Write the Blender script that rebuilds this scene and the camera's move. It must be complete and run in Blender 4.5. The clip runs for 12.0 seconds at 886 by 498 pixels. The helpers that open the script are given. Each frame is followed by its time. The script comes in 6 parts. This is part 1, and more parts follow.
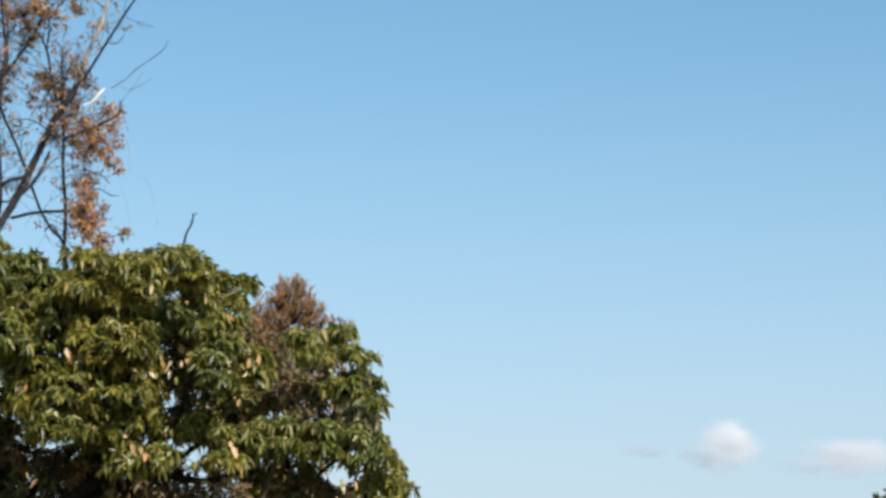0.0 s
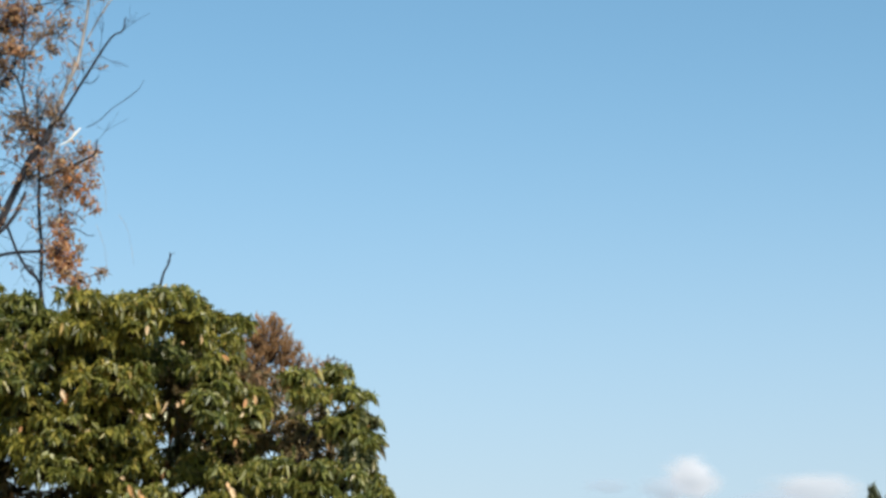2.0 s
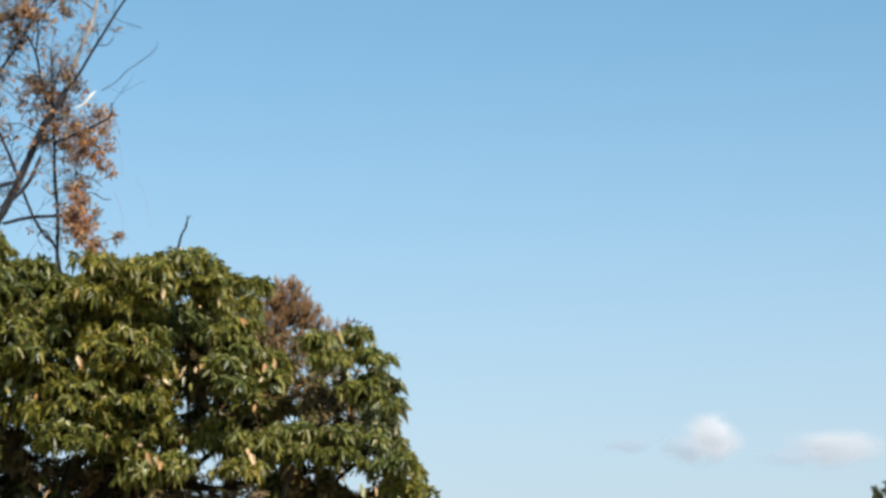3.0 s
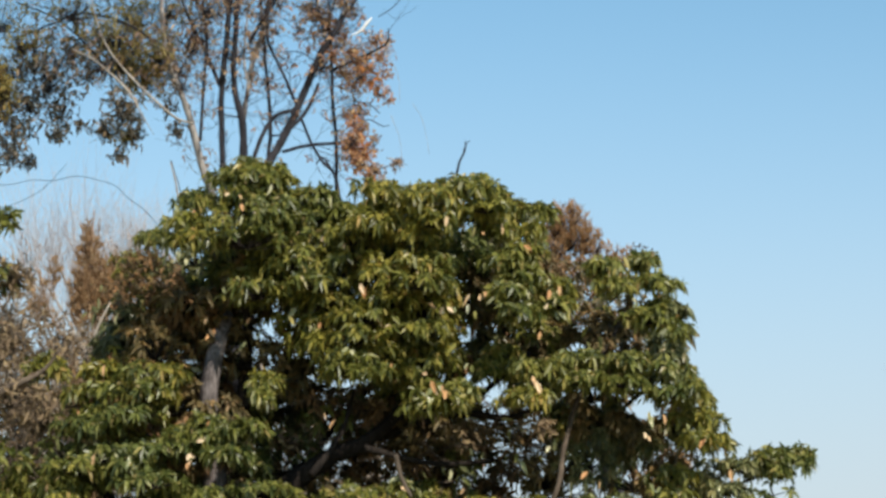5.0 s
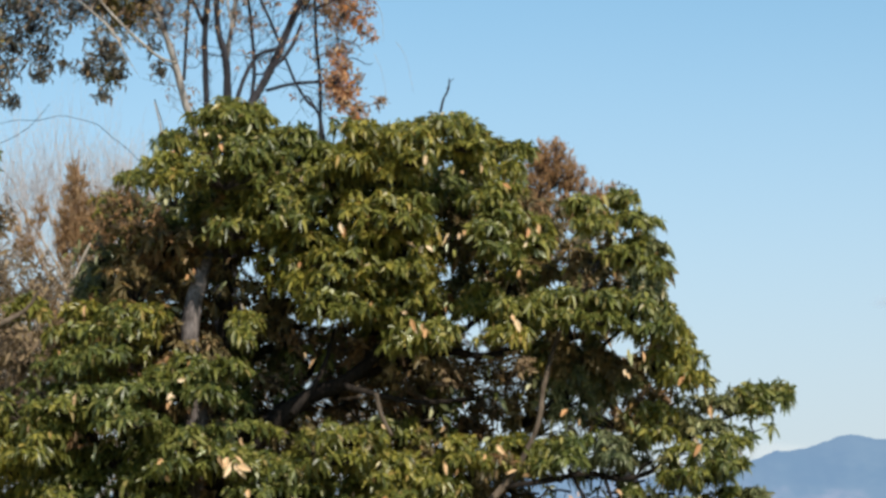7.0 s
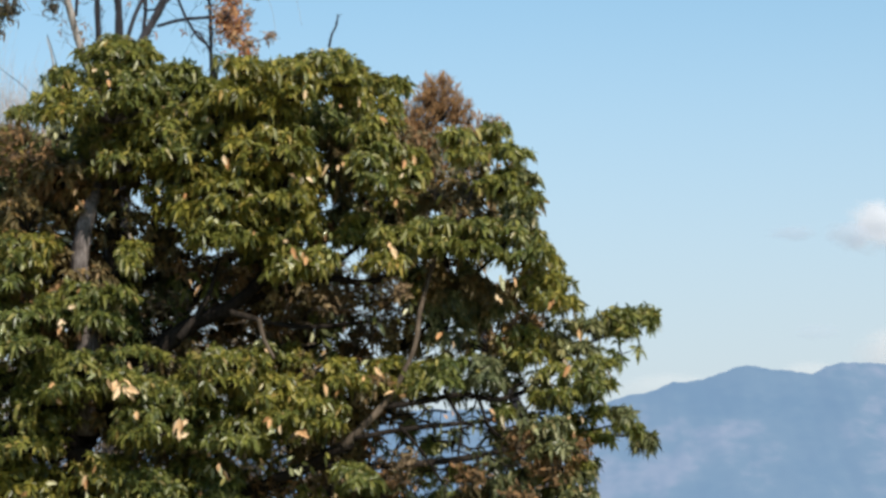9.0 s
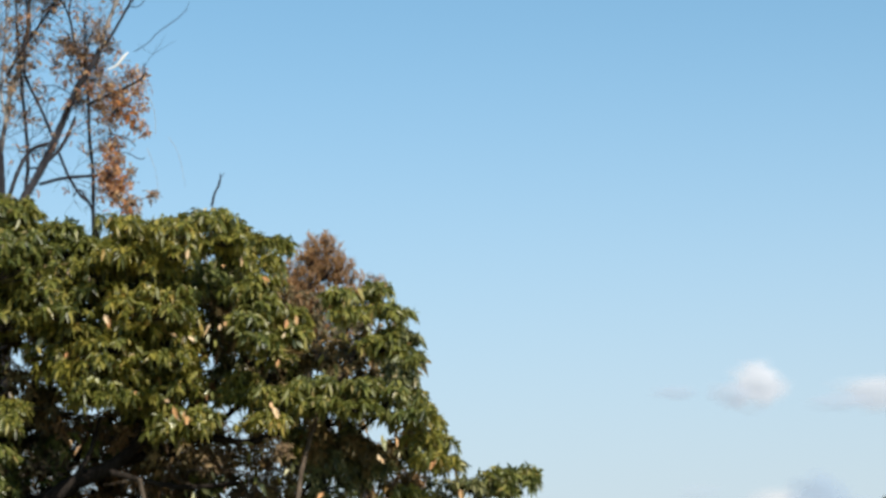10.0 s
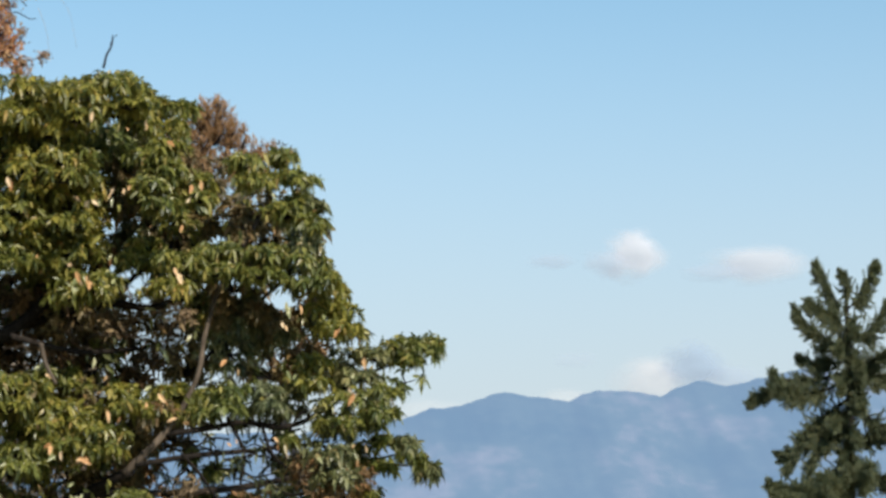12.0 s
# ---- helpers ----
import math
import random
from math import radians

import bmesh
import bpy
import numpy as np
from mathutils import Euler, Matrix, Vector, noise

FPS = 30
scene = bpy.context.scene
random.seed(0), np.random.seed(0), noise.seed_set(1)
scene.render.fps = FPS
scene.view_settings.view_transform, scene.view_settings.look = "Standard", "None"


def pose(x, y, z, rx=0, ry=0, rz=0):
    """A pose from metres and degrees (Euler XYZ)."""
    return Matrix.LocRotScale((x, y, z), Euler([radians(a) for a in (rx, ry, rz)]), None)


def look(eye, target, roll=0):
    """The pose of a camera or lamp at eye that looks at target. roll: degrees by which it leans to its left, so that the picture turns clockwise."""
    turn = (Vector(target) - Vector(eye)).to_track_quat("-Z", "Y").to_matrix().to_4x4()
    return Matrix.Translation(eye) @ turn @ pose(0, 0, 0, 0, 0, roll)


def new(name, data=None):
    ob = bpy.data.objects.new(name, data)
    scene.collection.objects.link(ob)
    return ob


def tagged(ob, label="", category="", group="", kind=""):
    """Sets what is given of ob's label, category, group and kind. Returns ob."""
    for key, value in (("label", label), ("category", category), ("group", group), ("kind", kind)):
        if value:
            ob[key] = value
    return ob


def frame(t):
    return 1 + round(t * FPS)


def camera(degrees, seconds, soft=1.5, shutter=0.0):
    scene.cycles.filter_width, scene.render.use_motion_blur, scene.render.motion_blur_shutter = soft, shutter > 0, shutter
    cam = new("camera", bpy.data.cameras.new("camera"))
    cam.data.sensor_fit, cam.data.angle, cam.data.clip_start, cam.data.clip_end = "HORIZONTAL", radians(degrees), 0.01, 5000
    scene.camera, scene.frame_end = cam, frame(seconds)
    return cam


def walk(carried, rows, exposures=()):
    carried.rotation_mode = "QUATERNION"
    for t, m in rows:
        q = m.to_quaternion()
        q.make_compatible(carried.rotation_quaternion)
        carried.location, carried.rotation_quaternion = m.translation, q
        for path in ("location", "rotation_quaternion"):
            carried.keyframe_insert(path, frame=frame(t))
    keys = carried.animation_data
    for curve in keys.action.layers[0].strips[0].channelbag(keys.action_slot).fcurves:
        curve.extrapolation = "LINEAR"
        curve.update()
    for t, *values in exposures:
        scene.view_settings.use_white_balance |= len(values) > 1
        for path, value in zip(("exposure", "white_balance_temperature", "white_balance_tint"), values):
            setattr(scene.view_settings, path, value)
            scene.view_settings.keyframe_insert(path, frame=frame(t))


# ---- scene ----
# ---- camera and its walk ----
cam = camera(18.0, 12.0, soft=3.1)
PATH = [
    (0, (0.318, -0.225, 1.533), (0.599, 19.331, 5.714), 0.89),
    (0.5, (0.262, -0.196, 1.532), (0.693, 19.296, 5.991), 0.75),
    (1, (0.191, -0.305, 1.513), (0.716, 19.162, 6.068), 0.45),
    (1.5, (0.121, -0.313, 1.526), (0.673, 19.161, 6.051), 0.37),
    (2, (0.074, -0.170, 1.551), (0.636, 19.322, 5.994), 0.34),
    (2.5, (0.065, 0.012, 1.597), (0.608, 19.537, 5.893), 0.05),
    (3, (0.065, 0.200, 1.620), (0.497, 19.755, 5.793), -0.18),
    (3.5, (0.061, 0.411, 1.671), (0.055, 19.988, 5.765), -0.19),
    (3.7, (0.064, 0.446, 1.683), (-0.193, 20.015, 5.807), -0.10),
    (5.3, (-0.015, 0.548, 1.700), (-1.638, 20.165, 5.238), 0.21),
    (5.5, (-0.016, 0.569, 1.716), (-1.650, 20.193, 5.215), 0.18),
    (6, (-0.004, 0.595, 1.716), (-1.595, 20.242, 5.103), -0.01),
    (6.5, (0.024, 0.570, 1.710), (-1.494, 20.231, 5.050), 0.01),
    (6.7, (0.032, 0.580, 1.714), (-1.453, 20.253, 4.997), -0.02),
    (8.3, (0.233, -0.355, 1.541), (-1.135, 19.407, 4.295), -0.38),
    (8.5, (0.229, -0.330, 1.549), (-0.958, 19.453, 4.234), -0.50),
    (9, (0.245, -0.292, 1.551), (-0.498, 19.509, 4.271), -0.63),
    (9.5, (0.226, -0.365, 1.542), (-0.014, 19.347, 4.912), -0.63),
    (10, (0.248, -0.339, 1.551), (0.363, 19.290, 5.380), -0.87),
    (10.5, (0.242, -0.339, 1.559), (0.560, 19.338, 5.123), -0.76),
    (11, (0.227, -0.293, 1.568), (0.711, 19.467, 4.621), -0.61),
    (11.5, (0.144, -0.218, 1.593), (0.867, 19.558, 4.490), -0.39),
    (12, (0.066, -0.200, 1.587), (1.036, 19.568, 4.466), -0.42),
]
walk(cam, [(t, look(eye, target, roll)) for t, eye, target, roll in PATH])

# ---- world, sun, exposure ----
SUN_AZ, SUN_EL = radians(150), radians(41)  # clockwise from the view's +y, and above the horizon
world = bpy.data.worlds.new("sky_world")
scene.world = world
world.use_nodes = True
wn, wl = world.node_tree.nodes, world.node_tree.links
sky = wn.new("ShaderNodeTexSky")
sky.sky_type, sky.sun_disc = "NISHITA", False
sky.sun_elevation, sky.sun_rotation = SUN_EL, SUN_AZ
sky.altitude, sky.air_density, sky.dust_density, sky.ozone_density = 1200, 1.0, 1.2, 2.4
cast = wn.new("ShaderNodeMix")  # the colour cast of the autumn air over the whole sky
cast.data_type, cast.blend_type = "RGBA", "MULTIPLY"
cast.inputs["Factor"].default_value = 1.0
cast.inputs["B"].default_value = (0.785, 0.99, 0.893, 1)
wl.new(sky.outputs["Color"], cast.inputs["A"])
# the milky air all round the horizon
where, height, veil, hazy = (wn.new("ShaderNode" + k) for k in ("TexCoord", "SeparateXYZ", "MapRange", "Mix"))
wl.new(where.outputs["Generated"], height.inputs["Vector"])
wl.new(height.outputs["Z"], veil.inputs["Value"])
veil.interpolation_type = "SMOOTHERSTEP"
veil.inputs["From Min"].default_value, veil.inputs["From Max"].default_value = -0.03, 0.34
veil.inputs["To Min"].default_value, veil.inputs["To Max"].default_value = 0.95, 0.0
hazy.data_type = "RGBA"
hazy.inputs["B"].default_value = (3.56, 3.58, 3.80, 1)
wl.new(veil.outputs["Result"], hazy.inputs["Factor"])
wl.new(cast.outputs["Result"], hazy.inputs["A"])
wl.new(hazy.outputs["Result"], wn["Background"].inputs["Color"])
wn["Background"].inputs["Strength"].default_value = 0.125
sun = new("sun", bpy.data.lights.new("sun", "SUN"))
sun.data.energy, sun.data.angle, sun.data.color = 4.45, radians(0.53), (1.0, 0.93, 0.82)
to_sun = Vector((math.sin(SUN_AZ) * math.cos(SUN_EL), math.cos(SUN_AZ) * math.cos(SUN_EL), math.sin(SUN_EL)))
sun.matrix_world = look(to_sun * 50, (0, 0, 0))
scene.view_settings.exposure = 0.49


# ---- materials ----
def material(name):
    m = bpy.data.materials.new(name)
    m.use_nodes = True
    return m, m.node_tree.nodes, m.node_tree.links, m.node_tree.nodes["Principled BSDF"]


def ramp(nodes, stops):
    r = nodes.new("ShaderNodeValToRGB")
    e = r.color_ramp.elements
    e[0].position, e[0].color = stops[0][0], (*stops[0][1], 1)
    e[1].position, e[1].color = stops[-1][0], (*stops[-1][1], 1)
    for at, colour in stops[1:-1]:
        e.new(at).color = (*colour, 1)
    return r


def leaf_material(name, stops, rough=0.42, through_light=0.38, single=False, boughs=0.25):
    """A leaf: each one its own shade, blotched along the blade, a little light coming through."""
    m, n, l, p = material(name)
    if single:
        pick = n.new("ShaderNodeObjectInfo").outputs["Random"]
    else:
        pick = n.new("ShaderNodeNewGeometry").outputs["Random Per Island"]
    r = ramp(n, stops)
    l.new(pick, r.inputs["Fac"])
    noise_tex = n.new("ShaderNodeTexNoise")
    noise_tex.inputs["Scale"].default_value, noise_tex.inputs["Detail"].default_value = 38, 4
    spot = n.new("ShaderNodeMix")
    spot.data_type, spot.blend_type = "RGBA", "MULTIPLY"
    spot.inputs["Factor"].default_value = 0.55
    tone = ramp(n, [(0.3, (0.55, 0.5, 0.42)), (0.65, (1.15, 1.12, 1.0))])
    l.new(noise_tex.outputs["Fac"], tone.inputs["Fac"])
    l.new(r.outputs["Color"], spot.inputs["A"])
    l.new(tone.outputs["Color"], spot.inputs["B"])
    broad = n.new("ShaderNodeTexNoise")
    broad.inputs["Scale"].default_value, broad.inputs["Detail"].default_value = 1.0, 3
    l.new(n.new("ShaderNodeNewGeometry").outputs["Position"], broad.inputs["Vector"])
    hue = ramp(n, [(0.36, (0.68, 0.86, 0.95)), (0.64, (1.10, 1.11, 0.84))])
    l.new(broad.outputs["Fac"], hue.inputs["Fac"])
    shade = n.new("ShaderNodeMix")
    shade.data_type, shade.blend_type = "RGBA", "MULTIPLY"
    shade.inputs["Factor"].default_value = boughs
    l.new(spot.outputs["Result"], shade.inputs["A"])
    l.new(hue.outputs["Color"], shade.inputs["B"])
    l.new(shade.outputs["Result"], p.inputs["Base Color"])
    p.inputs["Roughness"].default_value = rough
    bump = n.new("ShaderNodeBump")
    bump.inputs["Strength"].default_value, bump.inputs["Distance"].default_value = 0.3, 0.004
    l.new(noise_tex.outputs["Fac"], bump.inputs["Height"])
    l.new(bump.outputs["Normal"], p.inputs["Normal"])
    glow = n.new("ShaderNodeBsdfTranslucent")
    l.new(shade.outputs["Result"], glow.inputs["Color"])
    mix = n.new("ShaderNodeMixShader")
    mix.inputs["Fac"].default_value = through_light
    l.new(p.outputs["BSDF"], mix.inputs[1])
    l.new(glow.outputs["BSDF"], mix.inputs[2])
    l.new(mix.outputs["Shader"], n["Material Output"].inputs["Surface"])
    return m


def bark_material(name, dark, light, scale=9.0):
    m, n, l, p = material(name)
    co = n.new("ShaderNodeTexCoord")
    stretch = n.new("ShaderNodeMapping")
    stretch.inputs["Scale"].default_value = (1, 1, 0.22)
    l.new(co.outputs["Object"], stretch.inputs["Vector"])
    a, b = n.new("ShaderNodeTexNoise"), n.new("ShaderNodeTexNoise")
    a.inputs["Scale"].default_value, a.inputs["Detail"].default_value = scale * 4, 6
    b.inputs["Scale"].default_value, b.inputs["Detail"].default_value = scale * 0.4, 3
    l.new(stretch.outputs["Vector"], a.inputs["Vector"])
    l.new(co.outputs["Object"], b.inputs["Vector"])
    both = n.new("ShaderNodeMath")
    both.operation = "MULTIPLY"
    l.new(a.outputs["Fac"], both.inputs[0])
    l.new(b.outputs["Fac"], both.inputs[1])
    r = ramp(n, [(0.12, dark), (0.38, light)])
    l.new(both.outputs["Value"], r.inputs["Fac"])
    l.new(r.outputs["Color"], p.inputs["Base Color"])
    p.inputs["Roughness"].default_value = 0.9
    p.inputs["Specular IOR Level"].default_value = 0.12
    bump = n.new("ShaderNodeBump")
    bump.inputs["Strength"].default_value, bump.inputs["Distance"].default_value = 0.8, 0.015
    l.new(a.outputs["Fac"], bump.inputs["Height"])
    l.new(bump.outputs["Normal"], p.inputs["Normal"])
    return m


GREENS = [(0.0, (0.070, 0.084, 0.030)), (0.3, (0.156, 0.160, 0.045)), (0.65, (0.265, 0.250, 0.060)), (0.93, (0.42, 0.350, 0.102)), (1.0, (0.46, 0.30, 0.13))]
# brown leaf tones that stand in for the shade inside the crown
BROWN_SHADE_TONES = [(0.0, (0.10, 0.077, 0.042)), (0.4, (0.185, 0.137, 0.064)), (0.75, (0.25, 0.172, 0.075)), (1.0, (0.40, 0.235, 0.115))]
LEAF_GREEN = leaf_material("broad_leaf_green", GREENS, 0.34, 0.48, boughs=1.0)
LEAF_BROWN_SHADE = leaf_material("brown_shade_leaf", BROWN_SHADE_TONES, 0.55, boughs=0.8)
LEAF_SINGLE = leaf_material("broad_leaf_single", GREENS[:4], 0.48, single=True)
# grey-green with the sky's sheen on the leaves put into the colour
LEAF_SHEEN = leaf_material("broad_leaf_painted_sheen", [(0.0, (0.055, 0.068, 0.036)), (0.3, (0.125, 0.137, 0.066)), (0.65, (0.225, 0.225, 0.11)), (0.93, (0.36, 0.33, 0.18)), (1.0, (0.46, 0.33, 0.17))], 0.28, 0.42, boughs=0.7)
# pale base colour stands in for highlights on glossy leaves
LEAF_GLINT = leaf_material("broad_leaf_painted_glint", [(0.0, (0.20, 0.22, 0.10)), (0.6, (0.36, 0.36, 0.20)), (1.0, (0.52, 0.50, 0.34))], 0.16, 0.2, single=True)
LEAF_TAN = leaf_material("dead_leaf_tan", [(0.0, (0.44, 0.20, 0.08)), (0.3, (0.58, 0.33, 0.16)), (0.7, (0.70, 0.47, 0.28)), (1.0, (0.77, 0.59, 0.41))], 0.7, 0.2, single=True)
LEAF_CREAM = leaf_material("dead_leaf_cream", [(0.0, (0.64, 0.39, 0.21)), (0.5, (0.76, 0.53, 0.33)), (1.0, (0.82, 0.64, 0.46))], 0.7, 0.25, single=True)
LEAF_DRY = leaf_material("dry_leaf_brown", [(0.0, (0.10, 0.065, 0.04)), (0.6, (0.20, 0.135, 0.08)), (1.0, (0.32, 0.23, 0.13))], 0.8, 0.15)
LEAF_ORANGE = leaf_material("autumn_leaf_orange", [(0.0, (0.24, 0.13, 0.105)), (0.35, (0.44, 0.225, 0.145)), (0.7, (0.60, 0.30, 0.14)), (1.0, (0.70, 0.49, 0.29))], 0.6, 0.5)
LEAF_BRIGHT = leaf_material("autumn_leaf_bright", [(0.0, (0.42, 0.14, 0.06)), (0.5, (0.66, 0.25, 0.085)), (1.0, (0.74, 0.38, 0.13))], 0.6, 0.5)
LEAF_BROWN = leaf_material("autumn_leaf_brown", [(0.0, (0.22, 0.13, 0.095)), (0.6, (0.42, 0.26, 0.165)), (1.0, (0.58, 0.40, 0.23))], 0.7, 0.5)
LEAF_GOLD = leaf_material("autumn_leaf_gold", [(0.0, (0.28, 0.17, 0.05)), (0.5, (0.46, 0.29, 0.06)), (1.0, (0.60, 0.42, 0.13))], 0.6, 0.5)
LEAF_OLIVE = leaf_material("hanging_leaf_olive", [(0.0, (0.10, 0.09, 0.03)), (0.6, (0.24, 0.19, 0.05)), (1.0, (0.40, 0.29, 0.08))], 0.55, 0.3)
LEAF_GREY = leaf_material("hanging_leaf_grey_green", [(0.0, (0.06, 0.06, 0.056)), (0.5, (0.13, 0.118, 0.10)), (0.8, (0.20, 0.155, 0.12)), (1.0, (0.34, 0.24, 0.16))], 0.5, 0.3)
LEAF_TAWNY = leaf_material("tawny_leaf", [(0.0, (0.28, 0.165, 0.09)), (0.6, (0.44, 0.27, 0.15)), (1.0, (0.56, 0.39, 0.25))], 0.8, 0.45)
LEAF_WITHERED = leaf_material("withered_leaf", [(0.0, (0.10, 0.065, 0.03)), (0.6, (0.22, 0.125, 0.055)), (1.0, (0.34, 0.18, 0.08))], 0.75, 0.3)
LEAF_RUST = leaf_material("rust_leaf", [(0.0, (0.24, 0.128, 0.06)), (0.6, (0.41, 0.22, 0.10)), (1.0, (0.54, 0.335, 0.18))], 0.75, 0.3)
NEEDLES = leaf_material("conifer_needles", [(0.0, (0.045, 0.068, 0.052)), (0.5, (0.118, 0.146, 0.08)), (1.0, (0.27, 0.26, 0.13))], 0.6, 0.25)
# darker than such bark is: the crown's shade is put into this colour
BARK_DARK_SHADED = bark_material("bark_dark_shaded", (0.007, 0.0057, 0.005), (0.027, 0.021, 0.017))
BARK_GREY = bark_material("bark_grey_brown", (0.035, 0.027, 0.02), (0.13, 0.10, 0.075))
BARK_PALE = bark_material("bark_pale", (0.16, 0.13, 0.11), (0.46, 0.41, 0.35))
BARK_RUDDY = bark_material("bark_ruddy", (0.12, 0.075, 0.05), (0.34, 0.22, 0.14))
BARK_BARE = bark_material("bark_bare_twig", (0.34, 0.28, 0.26), (0.62, 0.55, 0.52))
PALE_STRIP = bark_material("thin_white_strip", (0.62, 0.62, 0.60), (0.82, 0.82, 0.80))
BARK_STEM = bark_material("bark_stem", (0.009, 0.009, 0.012), (0.046, 0.043, 0.049), 5.0)
BARK_PEELING = bark_material("bark_peeling_grey", (0.03, 0.025, 0.024), (0.22, 0.19, 0.18), 12.0)
# mottled bark whose pale patches stand in for flecks of sun
BARK_SUN_MOTTLED = bark_material("bark_sun_mottled", (0.022, 0.020, 0.022), (0.42, 0.385, 0.36), 4.0)


def ground_material():
    m, n, l, p = material("dry_grass_ground")
    a, b = n.new("ShaderNodeTexNoise"), n.new("ShaderNodeTexNoise")
    co = n.new("ShaderNodeTexCoord")
    for tex, s in ((a, 0.15), (b, 6.0)):
        tex.inputs["Scale"].default_value, tex.inputs["Detail"].default_value = s, 6
        l.new(co.outputs["Object"], tex.inputs["Vector"])
    mix = n.new("ShaderNodeMath")
    mix.operation = "MULTIPLY"
    l.new(a.outputs["Fac"], mix.inputs[0])
    l.new(b.outputs["Fac"], mix.inputs[1])
    # out of view; straw tones made paler so their bounce lifts leaf undersides
    r = ramp(n, [(0.1, (0.11, 0.11, 0.05)), (0.28, (0.24, 0.205, 0.095)), (0.45, (0.38, 0.31, 0.17))])
    l.new(mix.outputs["Value"], r.inputs["Fac"])
    l.new(r.outputs["Color"], p.inputs["Base Color"])
    p.inputs["Roughness"].default_value = 0.95
    return m


def mountain_material():
    """Wooded slopes with paler clearings, the blue haze of distance painted over them as a glow."""
    m, n, l, p = material("far_slope_painted_haze")
    co = n.new("ShaderNodeTexCoord")
    a, b = n.new("ShaderNodeTexNoise"), n.new("ShaderNodeTexNoise")
    steep = n.new("ShaderNodeMapping")
    steep.inputs["Scale"].default_value = (1, 0.15, 1.5)
    l.new(co.outputs["Object"], steep.inputs["Vector"])
    for tex, s, d in ((a, 0.008, 3), (b, 0.05, 4)):
        tex.inputs["Scale"].default_value, tex.inputs["Detail"].default_value = s, d
        l.new(steep.outputs["Vector"], tex.inputs["Vector"])
    r = ramp(n, [(0.38, (0.035, 0.06, 0.055)), (0.54, (0.09, 0.11, 0.09)), (0.66, (0.26, 0.215, 0.20))])
    blend = n.new("ShaderNodeMix")
    blend.data_type = "FLOAT"
    blend.inputs["Factor"].default_value = 0.22
    l.new(a.outputs["Fac"], blend.inputs["A"])
    l.new(b.outputs["Fac"], blend.inputs["B"])
    l.new(blend.outputs["Result"], r.inputs["Fac"])
    l.new(r.outputs["Color"], p.inputs["Base Color"])
    p.inputs["Roughness"].default_value = 1.0
    p.inputs["Specular IOR Level"].default_value = 0.0
    # distance haze put into the material as a flat blue emission
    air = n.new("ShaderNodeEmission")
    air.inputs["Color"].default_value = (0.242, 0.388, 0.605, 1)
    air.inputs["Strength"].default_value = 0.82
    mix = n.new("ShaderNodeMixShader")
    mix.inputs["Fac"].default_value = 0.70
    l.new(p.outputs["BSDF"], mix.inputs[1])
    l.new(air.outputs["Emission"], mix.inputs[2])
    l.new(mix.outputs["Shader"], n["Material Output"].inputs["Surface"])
    return m


def cloud_material(name, thick, tint, seed):
    """Thin vapour: opaque in its middle, frayed to nothing at its rim."""
    m, n, l, p = material(name)
    co = n.new("ShaderNodeTexCoord")
    warp = n.new("ShaderNodeTexNoise")
    warp.noise_dimensions = "4D"
    warp.inputs["W"].default_value = seed
    warp.inputs["Scale"].default_value, warp.inputs["Detail"].default_value = 2.0, 4
    l.new(co.outputs["Object"], warp.inputs["Vector"])
    flat = n.new("ShaderNodeVectorMath")
    flat.operation = "MULTIPLY"
    flat.inputs[1].default_value = (1, 0, 1)
    l.new(co.outputs["Object"], flat.inputs[0])
    far = n.new("ShaderNodeVectorMath")
    far.operation = "LENGTH"
    l.new(flat.outputs["Vector"], far.inputs[0])
    add = n.new("ShaderNodeMath")
    add.operation = "MULTIPLY_ADD"
    add.inputs[1].default_value = -0.72
    l.new(warp.outputs["Fac"], add.inputs[0])
    l.new(far.outputs["Value"], add.inputs[2])
    edge = n.new("ShaderNodeMapRange")
    edge.interpolation_type = "SMOOTHSTEP"
    edge.inputs["From Min"].default_value, edge.inputs["From Max"].default_value = 0.51, -0.09
    edge.inputs["To Min"].default_value, edge.inputs["To Max"].default_value = 0.0, thick
    l.new(add.outputs["Value"], edge.inputs["Value"])
    p.inputs["Base Color"].default_value = (*tint, 1)
    p.inputs["Roughness"].default_value = 1.0
    p.inputs["Specular IOR Level"].default_value = 0.0
    # even bluish glow painted in for light scattered inside the vapour
    p.inputs["Emission Color"].default_value = (0.62, 0.68, 0.76, 1)
    p.inputs["Emission Strength"].default_value = 0.3
    l.new(edge.outputs["Result"], p.inputs["Alpha"])
    return m


# ---- building blocks ----
def mesh_of(name, verts, faces, mat, smooth=False):
    me = bpy.data.meshes.new(name)
    me.from_pydata(verts if isinstance(verts, list) else verts.tolist(), [], faces)
    me.materials.append(mat)
    if smooth:
        me.polygons.foreach_set("use_smooth", [True] * len(me.polygons))
    me.update()
    return me


def part(name, shape, mat, parent, label="", smooth=False, kind=""):
    """One mesh under a thing or a part; shape: vertices and faces in the world."""
    verts, faces = shape
    ob = new(name, mesh_of(name, np.asarray(verts) - np.array(anchor_of(parent)), faces, mat, smooth))
    ob.parent = parent
    return tagged(ob, label, kind=kind)


def anchor_of(ob):
    """The world place of a thing's origin; parts keep their own origin on it."""
    while ob.parent:
        ob = ob.parent
    return tuple(ob.location)


def thing(name, x, y, z, label, category, group=""):
    ob = new(name)
    ob.location, ob.empty_display_size = (x, y, z), 0.2
    return tagged(ob, label, category, group)


